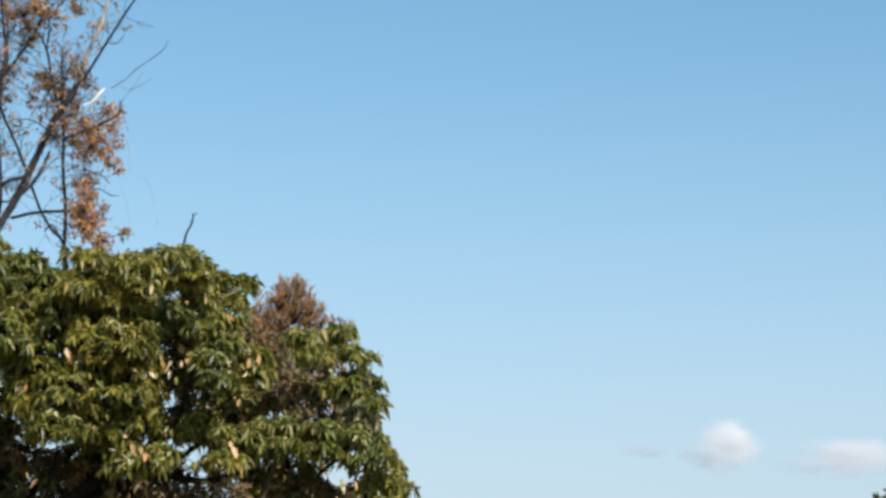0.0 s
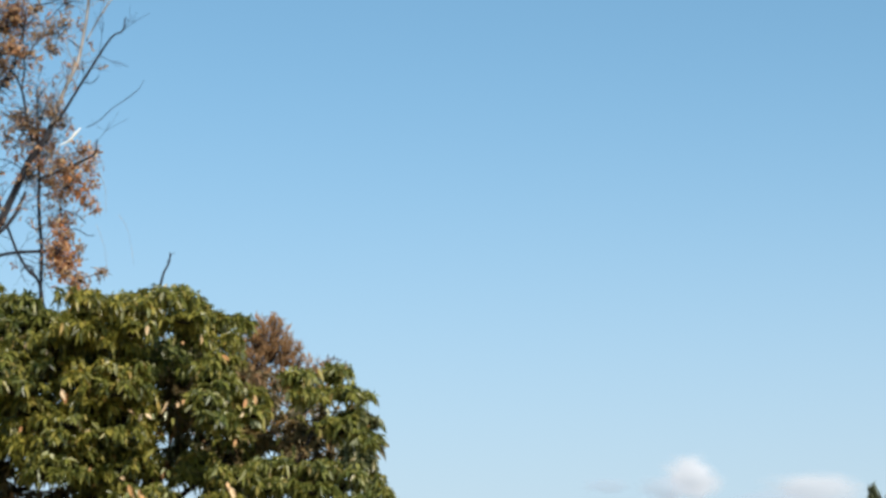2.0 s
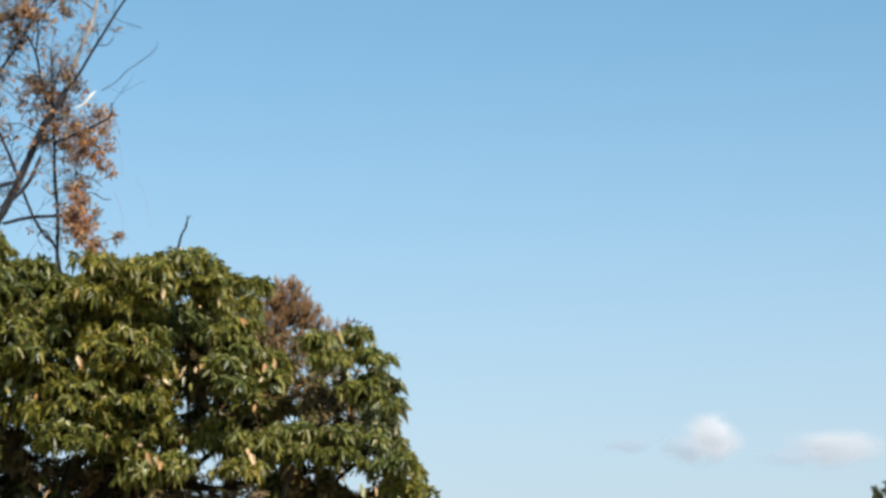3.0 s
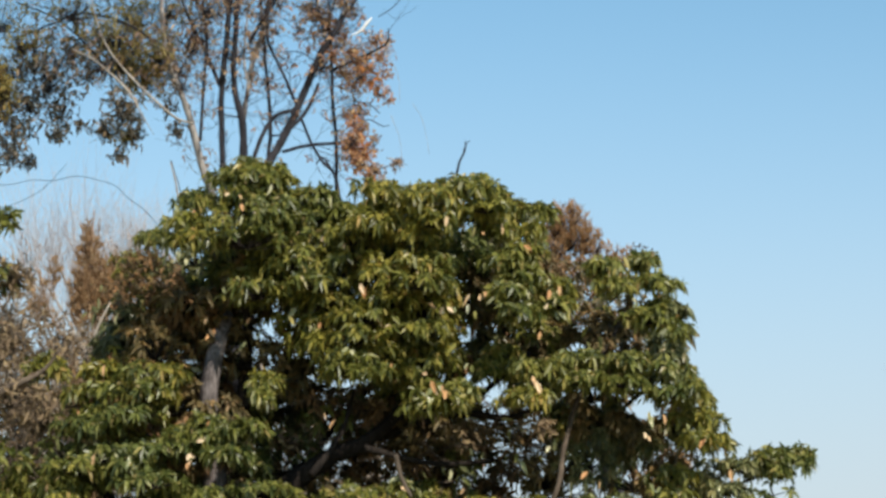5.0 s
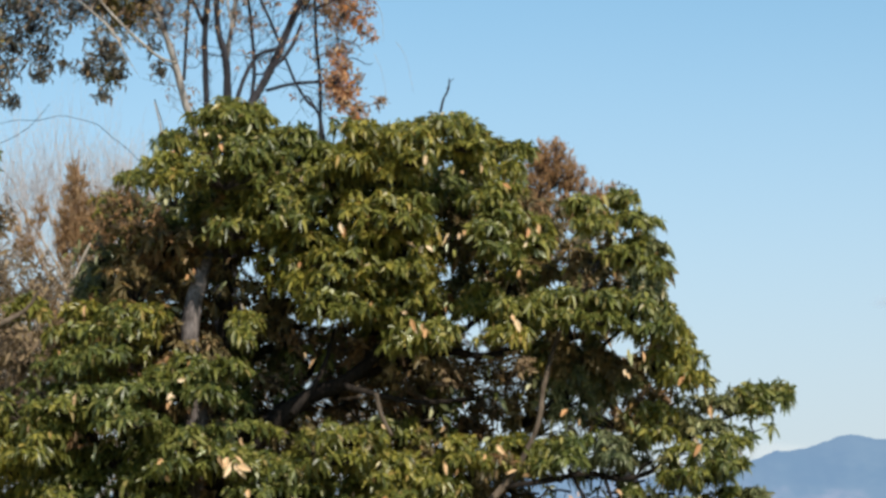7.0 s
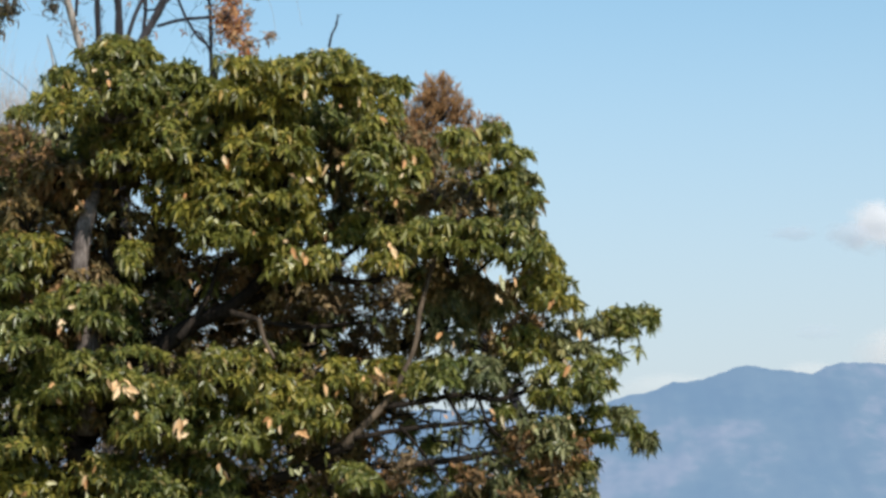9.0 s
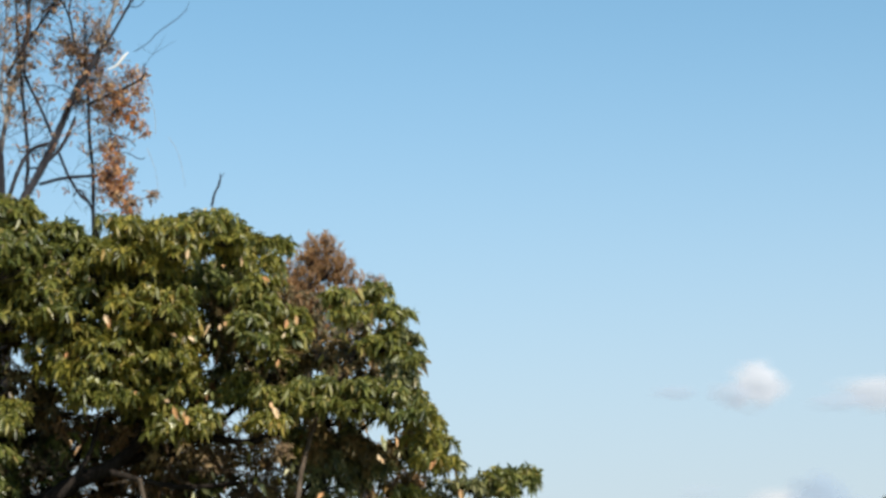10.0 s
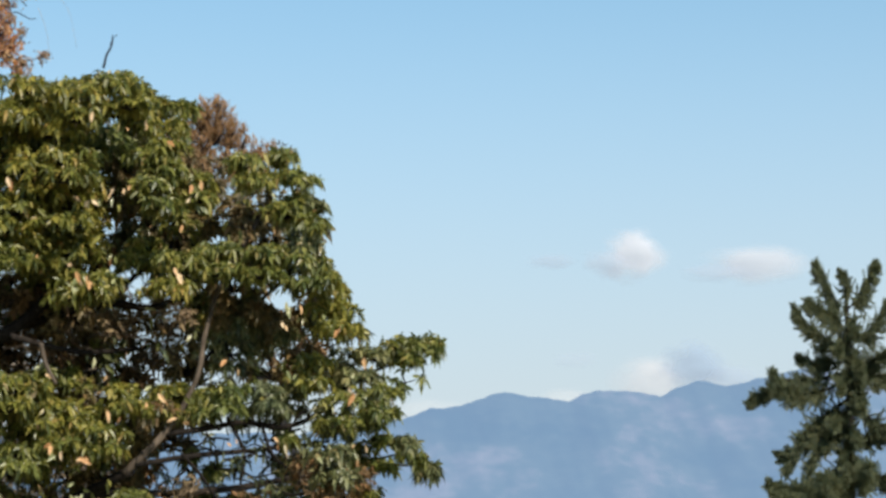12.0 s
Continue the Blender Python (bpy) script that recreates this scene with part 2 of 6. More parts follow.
def curve_through(points, steps=5):
    """Points (x, y, z, radius) drawn out into a smooth line."""
    p = np.array(points, float)
    q = np.vstack([2 * p[0] - p[1], p, 2 * p[-1] - p[-2]])
    out = []
    for i in range(1, len(q) - 2):
        a, b, c, d = q[i - 1 : i + 3]
        for s in np.linspace(0, 1, steps, endpoint=False):
            out.append(0.5 * (2 * b + (c - a) * s + (2 * a - 5 * b + 4 * c - d) * s**2 + (3 * b - a - 3 * c + d) * s**3))
    out.append(p[-1])
    out = np.array(out)
    out[:, 3] = np.maximum(out[:, 3], 0.0012)
    return out


def tube(line, sides=8, rough=0.12, rng=None):
    """A tapered limb along a line of (x, y, z, radius), uneven like bark."""
    line = np.asarray(line, float)
    way = np.gradient(line[:, :3], axis=0)
    way /= np.linalg.norm(way, axis=1, keepdims=True) + 1e-9
    u = np.empty_like(way)
    side = np.cross(way[0], (0.3, 0.9, 0.2))
    for i, w in enumerate(way):
        side = side - w * (side @ w)
        side /= np.linalg.norm(side) + 1e-9
        u[i] = side
    v = np.cross(way, u)
    a = np.arange(sides) * 2 * math.pi / sides
    r = line[:, 3:4] * (1 + (rng.uniform(-rough, rough, (len(line), sides)) if rng is not None else 0))
    ring = line[:, None, :3] + r[..., None] * (np.cos(a)[None, :, None] * u[:, None] + np.sin(a)[None, :, None] * v[:, None])
    verts = ring.reshape(-1, 3)
    faces = []
    for i in range(len(line) - 1):
        for k in range(sides):
            b, c = i * sides + k, i * sides + (k + 1) % sides
            faces.append((b, c, c + sides, b + sides))
    faces.append(tuple(range(sides))[::-1])
    faces.append(tuple(range(len(verts) - sides, len(verts))))
    return verts, faces


def joined(shapes):
    verts, faces, n = [], [], 0
    for v, f in shapes:
        verts.append(np.asarray(v))
        faces += [tuple(i + n for i in face) for face in f]
        n += len(v)
    return np.concatenate(verts), faces


def unit(v):
    return v / (np.linalg.norm(v, axis=-1, keepdims=True) + 1e-9)


def blades(rng, base, way, up, length, width, droop):
    """Leaves: a folded, bowed, pointed blade from each base along its way. 8 corners and 6 faces each."""
    n = len(base)
    length, width = length[:, None], width[:, None]
    side = unit(np.cross(way, up))
    lift = unit(np.cross(side, way))
    down = np.array([[0, 0, -1.0]])
    drop = droop[:, None]

    def mid(s):
        return base + length * (way * s + down * drop * s * s)

    c1, c2, tip = mid(0.34), mid(0.70), mid(1.0)
    fold = 0.22 * width
    pts = np.stack([base, c1 + side * width / 2 + lift * fold, c1, c1 - side * width / 2 + lift * fold,
                    c2 + side * width * 0.38 + lift * fold * 0.7, c2, c2 - side * width * 0.38 + lift * fold * 0.7, tip], 1)
    verts = pts.reshape(-1, 3)
    quads = ((0, 1, 2), (0, 2, 3), (1, 4, 5, 2), (2, 5, 6, 3), (4, 7, 5), (5, 7, 6))
    faces = [tuple(8 * i + k for k in q) for i in range(n) for q in quads]
    return verts, faces


def rosettes(rng, centres, axes, count, size, spread=(35, 105), droop=(0.1, 0.6), slim=0.32):
    """Whorls of leaves at the ends of shoots."""
    m = len(centres)
    axes = unit(axes)
    ref = np.where(np.abs(axes[:, 2:3]) > 0.9, [[1.0, 0, 0]], [[0, 0, 1.0]])
    u = unit(np.cross(axes, ref))
    v = np.cross(axes, u)
    k = np.arange(count)
    az = (k * 2.39996)[None] + rng.uniform(0, 6.28, (m, 1)) + rng.normal(0, 0.25, (m, count))
    po = np.radians(rng.uniform(*spread, (m, count)))
    way = (np.cos(po)[..., None] * axes[:, None] + np.sin(po)[..., None] * (np.cos(az)[..., None] * u[:, None] + np.sin(az)[..., None] * v[:, None]))
    base = centres[:, None] - axes[:, None] * rng.uniform(0, 0.35, (m, count, 1)) * size
    up = axes[:, None] + rng.normal(0, 0.35, (m, count, 3)) + way * 0.01
    way, base, up = (a.reshape(-1, 3) for a in (way, base, up))
    length = size * rng.uniform(0.6, 1.15, len(way))
    return blades(rng, base, way, up, length, length * slim * rng.uniform(0.8, 1.2, len(way)), rng.uniform(*droop, len(way)))


def shell(rng, centre, radii, m, low=-0.35, airy=False):
    """Places on an oval, mostly its skin and its upper side, and the ways out of it there."""
    d = unit(rng.normal(0, 1, (m * 3, 3)))
    d = d[d[:, 2] > low][:m]
    r = rng.uniform(0.5, 1.0, (len(d), 1)) + 0.32 * rng.uniform(0, 1, (len(d), 1)) ** 3
    if airy:
        r = rng.uniform(0.05, 1.0, (len(d), 1)) ** 0.6 * 1.25
    return np.array(centre) + d * r * np.array(radii), d


def twigs_to(rng, root, ends, radius):
    """Thin bowed twigs from one root to each end."""
    root = np.array(root, float)
    out = []
    for e in ends:
        mid = (root + e) / 2 + rng.normal(0, 0.05, 3) * np.linalg.norm(e - root)
        line = [(*root, radius), (*mid, radius * 0.7), (*e, radius * 0.3)]
        out.append(tube(curve_through(line, 2), 3))
    return joined(out)


def clump(tree, rng, centre, radii, m, mat, twig_mat, count=13, size=0.083, spread=(25, 110), droop=(0.1, 0.95), slim=0.37, lift=0.3, low=-0.7, twig=0.006, name="leaf_clump", label="", airy=False):
    """A clump of the crown: leaf whorls on twigs that spring from its heart."""
    at, out = shell(rng, centre, radii, m, low, airy)
    axes = out + np.array([0, 0, lift]) + rng.normal(0, 0.25, out.shape)
    ob = part(name, rosettes(rng, at, axes, count, size, spread, droop, slim), mat, tree, label, kind="stuff")
    root = np.array(centre) - np.array([0, 0, radii[2] * 0.5])
    part("branchlet", twigs_to(rng, root, at - unit(axes) * size * 0.2, twig), twig_mat, ob, kind="stuff")
    return ob


# ---- ground and distance ----
def build_ground():
    """One sheet from under the camera to the horizon, gently uneven near by."""
    rings = [0, 3, 6, 10, 15, 20, 27, 36, 50, 80, 140, 300, 700, 1500, 3000, 4900]
    verts, faces, sides = [(0.0, 0.0, 0.0)], [], 48
    for r in rings[1:]:
        for k in range(sides):
            a = k * 2 * math.pi / sides
            x, y = r * math.cos(a), r * math.sin(a)
            verts.append((x, y, 0.12 * noise.noise((x * 0.12, y * 0.12, 3.0)) if 2 < r < 200 else 0.0))
    for i in range(len(rings) - 1):
        for k in range(sides):
            b, c = 1 + (i - 1) * sides + k, 1 + (i - 1) * sides + (k + 1) % sides
            faces.append((0, 1 + k, 1 + (k + 1) % sides) if i == 0 else (b, b + sides, c + sides, c))
    ob = new("ground", mesh_of("ground", verts, faces, ground_material(), True))
    return tagged(ob, "dry grassy ground under the trees", "ground", kind="structure")


build_ground()

CREST = [
    (-2614, 216),
    (-1214, 266),
    (-514, 312),
    (-214, 320),
    (-14, 316),
    (106, 332),
    (139, 340),
    (179, 353),
    (236, 361),
    (283, 374),
    (318, 368),
    (377, 361),
    (398, 374),
    (422, 378),
    (471, 379),
    (508, 371),
    (537, 383),
    (563, 390),
    (603, 384),
    (635, 389),
    (669, 398),
    (718, 408),
    (840, 400),
    (1086, 346),
    (1686, 276),
    (2586, 196),
]


def build_mountains():
    """A long wooded range: spurs and gullies running down from an uneven crest."""
    crest_x, crest_z = zip(*CREST)
    nx, ny, verts, faces = 900, 40, [], []
    for j in range(ny + 1):
        s = j / ny
        for i in range(nx + 1):
            x = -2000 + 4400 * i / nx
            top = float(np.interp(x, crest_x, crest_z)) + 5 * noise.noise((x * 0.02, 0.3, 0)) + 2.0 * noise.noise((x * 0.07, 1.3, 0)) + 1.2 * noise.noise((x * 0.19, 2.3, 0))
            y = 3150 + 850 * s + 70 * noise.noise((x * 0.004, s * 1.5, 7)) * (1 - s)
            spur = noise.fractal((x * 0.0065, s * 1.4, 2.0), 0.8, 2.1, 4)
            z = top * (s**0.9) * (1 + 0.20 * spur * (1 - s) ** 0.7 * min(1, s * 3)) - 3 * (1 - s)
            verts.append((x, y, min(z, top * (y / 4000) * 0.985 if s < 1 else top)))
    for j in range(ny):
        for i in range(nx):
            a = j * (nx + 1) + i
            faces.append((a, a + 1, a + nx + 2, a + nx + 1))
    base = len(verts)
    for i in range(nx + 1):
        x = -2000 + 4400 * i / nx
        verts.append((x, 4500, -3))
    for i in range(nx):
        a = ny * (nx + 1) + i
        faces.append((a, a + 1, base + i + 1, base + i))
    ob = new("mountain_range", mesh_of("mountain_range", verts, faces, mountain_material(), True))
    return tagged(ob, "long blue hazy wooded mountain range on the horizon", "mountains", kind="structure")


build_mountains()


def build_cloud(x, y, z, wide, high, thick, tint, seed, label):
    """A puff far off: a lumpy dome towards the viewer, frayed at its rim."""
    n, verts, faces = 36, [], []
    for j in range(n + 1):
        for i in range(n + 1):
            u, v = -1.25 + 2.5 * i / n, -1.25 + 2.5 * j / n
            bulge = math.sqrt(max(0.0, 1.6 - u * u - v * v))
            lumps = noise.fractal((u * 1.1 + seed, v * 1.1, seed), 1.0, 2.0, 2)
            verts.append((u, -0.8 * bulge - 0.07 * lumps, v))
    for j in range(n):
        for i in range(n):
            a = j * (n + 1) + i
            faces.append((a, a + 1, a + n + 2, a + n + 1))
    ob = new("cloud", mesh_of("cloud", verts, faces, cloud_material("cloud_vapour", thick, tint, seed), True))
    ob.location, ob.scale = (x, y, z), (wide, min(wide, high), high)
    ob.visible_shadow = False
    return tagged(ob, label, "cloud", kind="structure")


build_cloud(505, 4300, 612, 66, 55, 0.9, (0.30, 0.30, 0.315), 3.1, "small white fair-weather cloud with a grey base")
# lower-left edge of the small cloud, its shade put into a darker tint
build_cloud(458, 4240, 592, 51, 31, 0.5, (0.2, 0.22, 0.26), 6.3, "grey ragged edge of a small cloud")
build_cloud(375, 4240, 597, 53, 17, 0.4, (0.17, 0.2, 0.25), 5.7, "thin grey wisp of cloud")
build_cloud(697, 4300, 599, 109, 40, 0.8, (0.275, 0.275, 0.29), 8.2, "long pale flat cloud above the mountains")
# underside of the long cloud as a darker puff, shade painted as tint
build_cloud(628, 4240, 580, 77, 21, 0.4, (0.18, 0.21, 0.26), 9.9, "grey flat base of a long cloud")
build_cloud(562, 4600, 445, 88, 61, 0.5, (0.36, 0.32, 0.3), 11.4, "pale cloud bank low over the mountain crest")
build_cloud(626, 4540, 463, 81, 55, 0.8, (0.12, 0.17, 0.23), 14.9, "blue-grey cloud low over the mountain crest")
build_cloud(689, 4540, 447, 83, 28, 0.5, (0.16, 0.2, 0.26), 16.2, "blue-grey cloud low over the mountain crest")
build_cloud(438, 4540, 477, 55, 18, 0.2, (0.2, 0.23, 0.28), 17.3, "faint wisp of cloud")
build_cloud(200, 4600, 393, 121, 37, 0.22, (0.38, 0.35, 0.32), 19.8, "pale cloud bank along the mountain crest")
build_cloud(425, 4600, 415, 84, 28, 0.25, (0.38, 0.35, 0.32), 23.8, "pale cloud bank along the mountain crest")


# ---- the broad-leaved tree ----
CROWN_TOP = [
    (-2.79, 18.54, 5.30, 0.31, 1.00),
    (-2.76, 18.58, 5.50, 0.15, 0.91),
    (-1.23, 18.42, 5.37, 0.17, 0.91),
    (-1.51, 18.78, 5.42, 0.15, 0.91),
    (-3.04, 18.63, 5.24, 0.23, 0.91),
    (-2.63, 18.67, 5.39, 0.23, 0.98),
    (-2.27, 18.81, 5.29, 0.23, 0.91),
    (-1.91, 18.38, 5.27, 0.22, 0.91),
    (-1.67, 18.82, 5.37, 0.19, 0.98),
    (-1.48, 18.36, 5.25, 0.19, 1.00),
    (-1.24, 18.71, 5.39, 0.22, 0.98),
    (-1.00, 18.72, 5.26, 0.16, 0.98),
    (-0.82, 18.88, 5.33, 0.11, 0.91),
    (-3.02, 18.58, 4.90, 0.23, 0.91),
    (-2.73, 18.87, 4.95, 0.27, 0.91),
    (-2.34, 18.69, 4.96, 0.26, 0.85),
    (-1.90, 18.60, 4.99, 0.26, 0.85),
    (-1.56, 18.46, 4.94, 0.24, 0.91),
]
CROWN_SHOULDER = [
    (-1.21, 18.55, 5.03, 0.24, 0.91),
    (-0.91, 18.60, 4.95, 0.17, 1.00),
    (-0.68, 18.66, 4.74, 0.17, 0.91),
    (-0.96, 18.61, 4.91, 0.18, 0.91),
    (-2.29, 18.78, 4.60, 0.27, 0.72),
    (-1.86, 18.56, 4.59, 0.26, 0.72),
    (-1.52, 18.73, 4.66, 0.27, 0.78),
    (-1.23, 18.41, 4.63, 0.20, 0.78),
    (-0.93, 18.52, 4.69, 0.19, 0.91),
    (-1.78, 18.69, 4.34, 0.22, 0.65),
    (-1.51, 18.80, 4.36, 0.21, 0.65),
    (-2.06, 18.49, 4.26, 0.22, 0.65),
    (-1.25, 18.38, 4.23, 0.18, 0.65),
    (-0.84, 18.61, 4.17, 0.22, 0.78),
    (-0.56, 18.73, 4.26, 0.20, 0.78),
    (-0.65, 18.72, 4.50, 0.21, 0.78),
    (-2.76, 19.02, 4.61, 0.21, 0.78),
    (-3.12, 19.74, 4.80, 0.24, 0.78),
]
CROWN_MIDDLE = [
    (-3.54, 20.08, 4.82, 0.24, 0.78),
    (-3.54, 19.38, 5.20, 0.19, 0.72),
    (-3.77, 19.89, 4.98, 0.21, 0.78),
    (-3.85, 19.49, 4.66, 0.18, 0.91),
    (-3.65, 19.77, 4.62, 0.22, 0.91),
    (-3.31, 19.54, 4.42, 0.22, 0.78),
    (-3.15, 19.25, 4.34, 0.16, 0.78),
    (-3.70, 18.97, 4.26, 0.19, 0.78),
    (-3.52, 19.97, 5.12, 0.22, 0.91),
    (-3.27, 19.90, 4.80, 0.20, 0.91),
    (-0.92, 18.77, 3.31, 0.20, 0.78),
    (-1.18, 18.60, 3.31, 0.15, 0.78),
    (-1.30, 19.02, 3.66, 0.16, 0.65),
    (-1.67, 19.70, 4.17, 0.20, 0.65),
    (-2.07, 19.99, 4.21, 0.20, 0.65),
    (-2.46, 19.84, 4.12, 0.18, 0.65),
    (-2.56, 19.26, 4.45, 0.18, 0.78),
    (-1.41, 18.92, 3.54, 0.16, 0.65),
]
CROWN_FLANK = [
    (-1.65, 18.99, 3.49, 0.18, 0.52),
    (-2.17, 19.35, 3.54, 0.21, 0.52),
    (-0.98, 18.85, 3.69, 0.16, 0.78),
    (-0.76, 19.02, 3.72, 0.15, 0.78),
    (-0.68, 18.91, 3.30, 0.14, 0.78),
    (-1.36, 19.64, 4.03, 0.18, 0.65),
    (-1.33, 18.60, 4.07, 0.15, 0.65),
    (-1.07, 18.91, 4.35, 0.17, 0.78),
    (-1.52, 18.65, 4.08, 0.16, 0.65),
    (-1.84, 19.17, 4.22, 0.16, 0.65),
    (-0.95, 19.08, 3.94, 0.15, 0.78),
    (-0.32, 18.70, 4.87, 0.17, 0.91),
    (-0.14, 18.95, 4.94, 0.14, 1.00),
    (-0.07, 18.85, 4.70, 0.20, 0.98),
    (-0.32, 19.10, 4.67, 0.22, 0.91),
    (0.04, 18.80, 4.62, 0.13, 0.91),
    (-0.23, 18.73, 4.24, 0.20, 0.72),
    (0.04, 18.78, 4.17, 0.18, 0.78),
]
CROWN_SKIRT = [
    (0.19, 19.11, 4.24, 0.13, 0.78),
    (-0.08, 18.82, 4.00, 0.19, 0.78),
    (0.21, 18.99, 3.90, 0.19, 0.78),
    (0.39, 19.31, 3.84, 0.09, 0.78),
    (-0.36, 19.34, 4.12, 0.16, 0.78),
    (0.44, 19.33, 3.61, 0.21, 0.78),
    (0.74, 19.37, 3.70, 0.18, 0.65),
    (0.95, 19.43, 3.77, 0.09, 0.59),
    (0.59, 19.01, 3.33, 0.16, 0.91),
    (0.08, 19.20, 3.55, 0.20, 0.78),
    (-0.20, 18.84, 3.50, 0.20, 0.78),
    (-0.47, 19.39, 3.67, 0.18, 0.78),
    (0.30, 19.11, 3.25, 0.21, 0.85),
    (0.50, 19.42, 2.95, 0.18, 0.91),
    (0.75, 19.00, 3.03, 0.08, 0.78),
    (0.85, 19.56, 2.87, 0.09, 0.65),
    (0.23, 18.90, 2.90, 0.19, 0.78),
    (-0.58, 19.20, 2.85, 0.09, 0.91),
]
CROWN_BASE = [
    (-0.36, 19.36, 2.88, 0.09, 0.91),
    (-0.11, 19.61, 2.95, 0.10, 0.91),
    (-0.01, 19.42, 2.84, 0.10, 0.91),
    (-0.64, 19.33, 2.68, 0.10, 0.91),
    (-0.36, 19.49, 2.67, 0.11, 0.91),
    (-0.48, 19.17, 3.11, 0.07, 0.91),
    (-0.06, 19.08, 3.05, 0.07, 0.91),
    (-0.46, 18.79, 3.33, 0.13, 0.78),
    (-0.20, 19.08, 3.35, 0.14, 0.78),
    (-0.04, 19.26, 3.34, 0.14, 0.78),
    (-0.62, 18.87, 3.23, 0.09, 0.78),
    (0.12, 19.32, 2.52, 0.23, 0.78),
    (0.42, 19.22, 2.55, 0.16, 0.91),
    (-3.75, 18.94, 4.00, 0.27, 0.65),
    (-3.46, 18.67, 4.10, 0.26, 0.72),
    (-3.13, 18.75, 4.04, 0.21, 0.72),
    (-2.79, 18.46, 3.77, 0.22, 0.65),
    (-3.72, 18.66, 3.73, 0.29, 0.65),
]
CROWN_LOWEST = [
    (-3.32, 18.55, 3.61, 0.26, 0.59),
    (-2.56, 18.50, 4.11, 0.13, 0.91),
    (-3.47, 18.92, 3.40, 0.31, 0.59),
    (-2.94, 18.54, 3.33, 0.26, 0.59),
    (-2.64, 18.56, 3.32, 0.23, 0.65),
    (-2.30, 18.72, 3.18, 0.27, 0.59),
    (-1.88, 18.54, 3.36, 0.30, 0.52),
    (-1.60, 18.65, 3.15, 0.25, 0.59),
    (-1.34, 18.72, 3.09, 0.25, 0.65),
    (-1.77, 18.57, 2.96, 0.25, 0.59),
    (-2.61, 18.49, 3.05, 0.26, 0.65),
    (-3.22, 18.86, 3.02, 0.30, 0.65),
    (-3.77, 18.97, 3.18, 0.27, 0.78),
    (-3.74, 18.76, 2.65, 0.30, 0.72),
    (-3.31, 18.92, 2.57, 0.29, 0.65),
    (-2.81, 18.75, 2.60, 0.28, 0.65),
    (-2.35, 18.79, 2.94, 0.25, 0.59),
    (-2.13, 18.96, 2.59, 0.27, 0.59),
]
CROWN_INNER = [
    (-4.20, 19.06, 3.39, 0.31, 0.65),
    (-4.34, 19.22, 2.88, 0.31, 0.72),
    (-3.50, 18.79, 2.23, 0.34, 0.65),
    (-2.80, 18.81, 2.14, 0.34, 0.65),
    (-2.05, 18.48, 2.09, 0.34, 0.65),
    (-1.42, 19.00, 2.27, 0.27, 0.65),
    (-0.54, 19.43, 2.30, 0.31, 0.65),
    (0.22, 19.37, 2.31, 0.27, 0.78),
    (-4.07, 19.14, 1.80, 0.35, 0.65),
    (-3.15, 18.99, 1.83, 0.35, 0.65),
    (-2.32, 18.88, 1.81, 0.34, 0.65),
    (-1.45, 18.95, 1.85, 0.31, 0.65),
    (-0.71, 18.93, 1.86, 0.31, 0.65),
    (-2.89, 19.62, 3.86, 0.18, 0.78),
    (-2.83, 19.71, 4.12, 0.16, 0.78),
    (-0.69, 19.49, 4.02, 0.16, 0.78),
    (-0.22, 19.95, 3.90, 0.18, 0.78),
    (-1.53, 18.49, 2.68, 0.19, 0.65),
]
CROWN_FILLING = [
    (-1.20, 18.11, 2.76, 0.14, 0.65),
    (-1.41, 18.14, 2.64, 0.16, 0.65),
    (-1.85, 18.38, 2.61, 0.20, 0.65),
    (-1.08, 18.53, 2.60, 0.15, 0.65),
    (-2.41, 18.63, 2.52, 0.23, 0.65),
    (-3.89, 18.65, 3.41, 0.23, 0.65),
    (-3.64, 18.78, 3.26, 0.21, 0.65),
    (-3.85, 18.84, 2.93, 0.27, 0.65),
    (-3.51, 18.56, 2.79, 0.22, 0.65),
    (-3.89, 18.79, 2.52, 0.25, 0.65),
    (-3.30, 18.91, 3.30, 0.19, 0.65),
    (0.11, 18.76, 4.64, 0.09, 0.91),
    (-0.47, 19.09, 3.16, 0.08, 0.78),
    (-0.73, 19.20, 2.97, 0.09, 0.78),
    (-0.28, 19.56, 3.15, 0.09, 0.78),
    (-0.11, 19.66, 3.12, 0.08, 0.78),
    (-0.38, 19.30, 3.02, 0.08, 0.78),
]
CROWN_RIM = [
    (-2.44, 18.75, 5.44, 0.12, 0.80),
    (-2.28, 18.75, 5.47, 0.10, 0.80),
    (-2.13, 18.75, 5.36, 0.12, 0.80),
    (-1.95, 18.75, 5.37, 0.12, 0.80),
    (-1.77, 18.75, 5.41, 0.11, 0.80),
    (-1.60, 18.75, 5.46, 0.11, 0.80),
    (-2.60, 18.75, 5.50, 0.10, 0.80),
    (0.29, 19.30, 3.98, 0.12, 0.70),
    (0.40, 19.35, 3.84, 0.12, 0.70),
    (0.30, 19.10, 4.10, 0.10, 0.70),
    (0.70, 19.35, 3.71, 0.06, 0.80),
]
CROWN_RIM_SIDE = [
    (0.82, 19.35, 3.74, 0.06, 0.80),
    (0.95, 19.35, 3.70, 0.05, 0.80),
    (0.97, 19.35, 2.87, 0.04, 0.80),
    (-1.10, 18.75, 5.41, 0.09, 0.90),
    (-0.93, 18.75, 5.34, 0.09, 0.80),
    (-0.80, 18.75, 5.19, 0.08, 0.80),
    (-1.45, 18.75, 5.44, 0.10, 0.80),
    (0.06, 18.75, 4.66, 0.10, 0.80),
    (0.11, 18.75, 4.52, 0.10, 0.80),
    (0.10, 18.75, 4.36, 0.10, 0.70),
    (0.18, 18.75, 4.13, 0.10, 0.70),
]
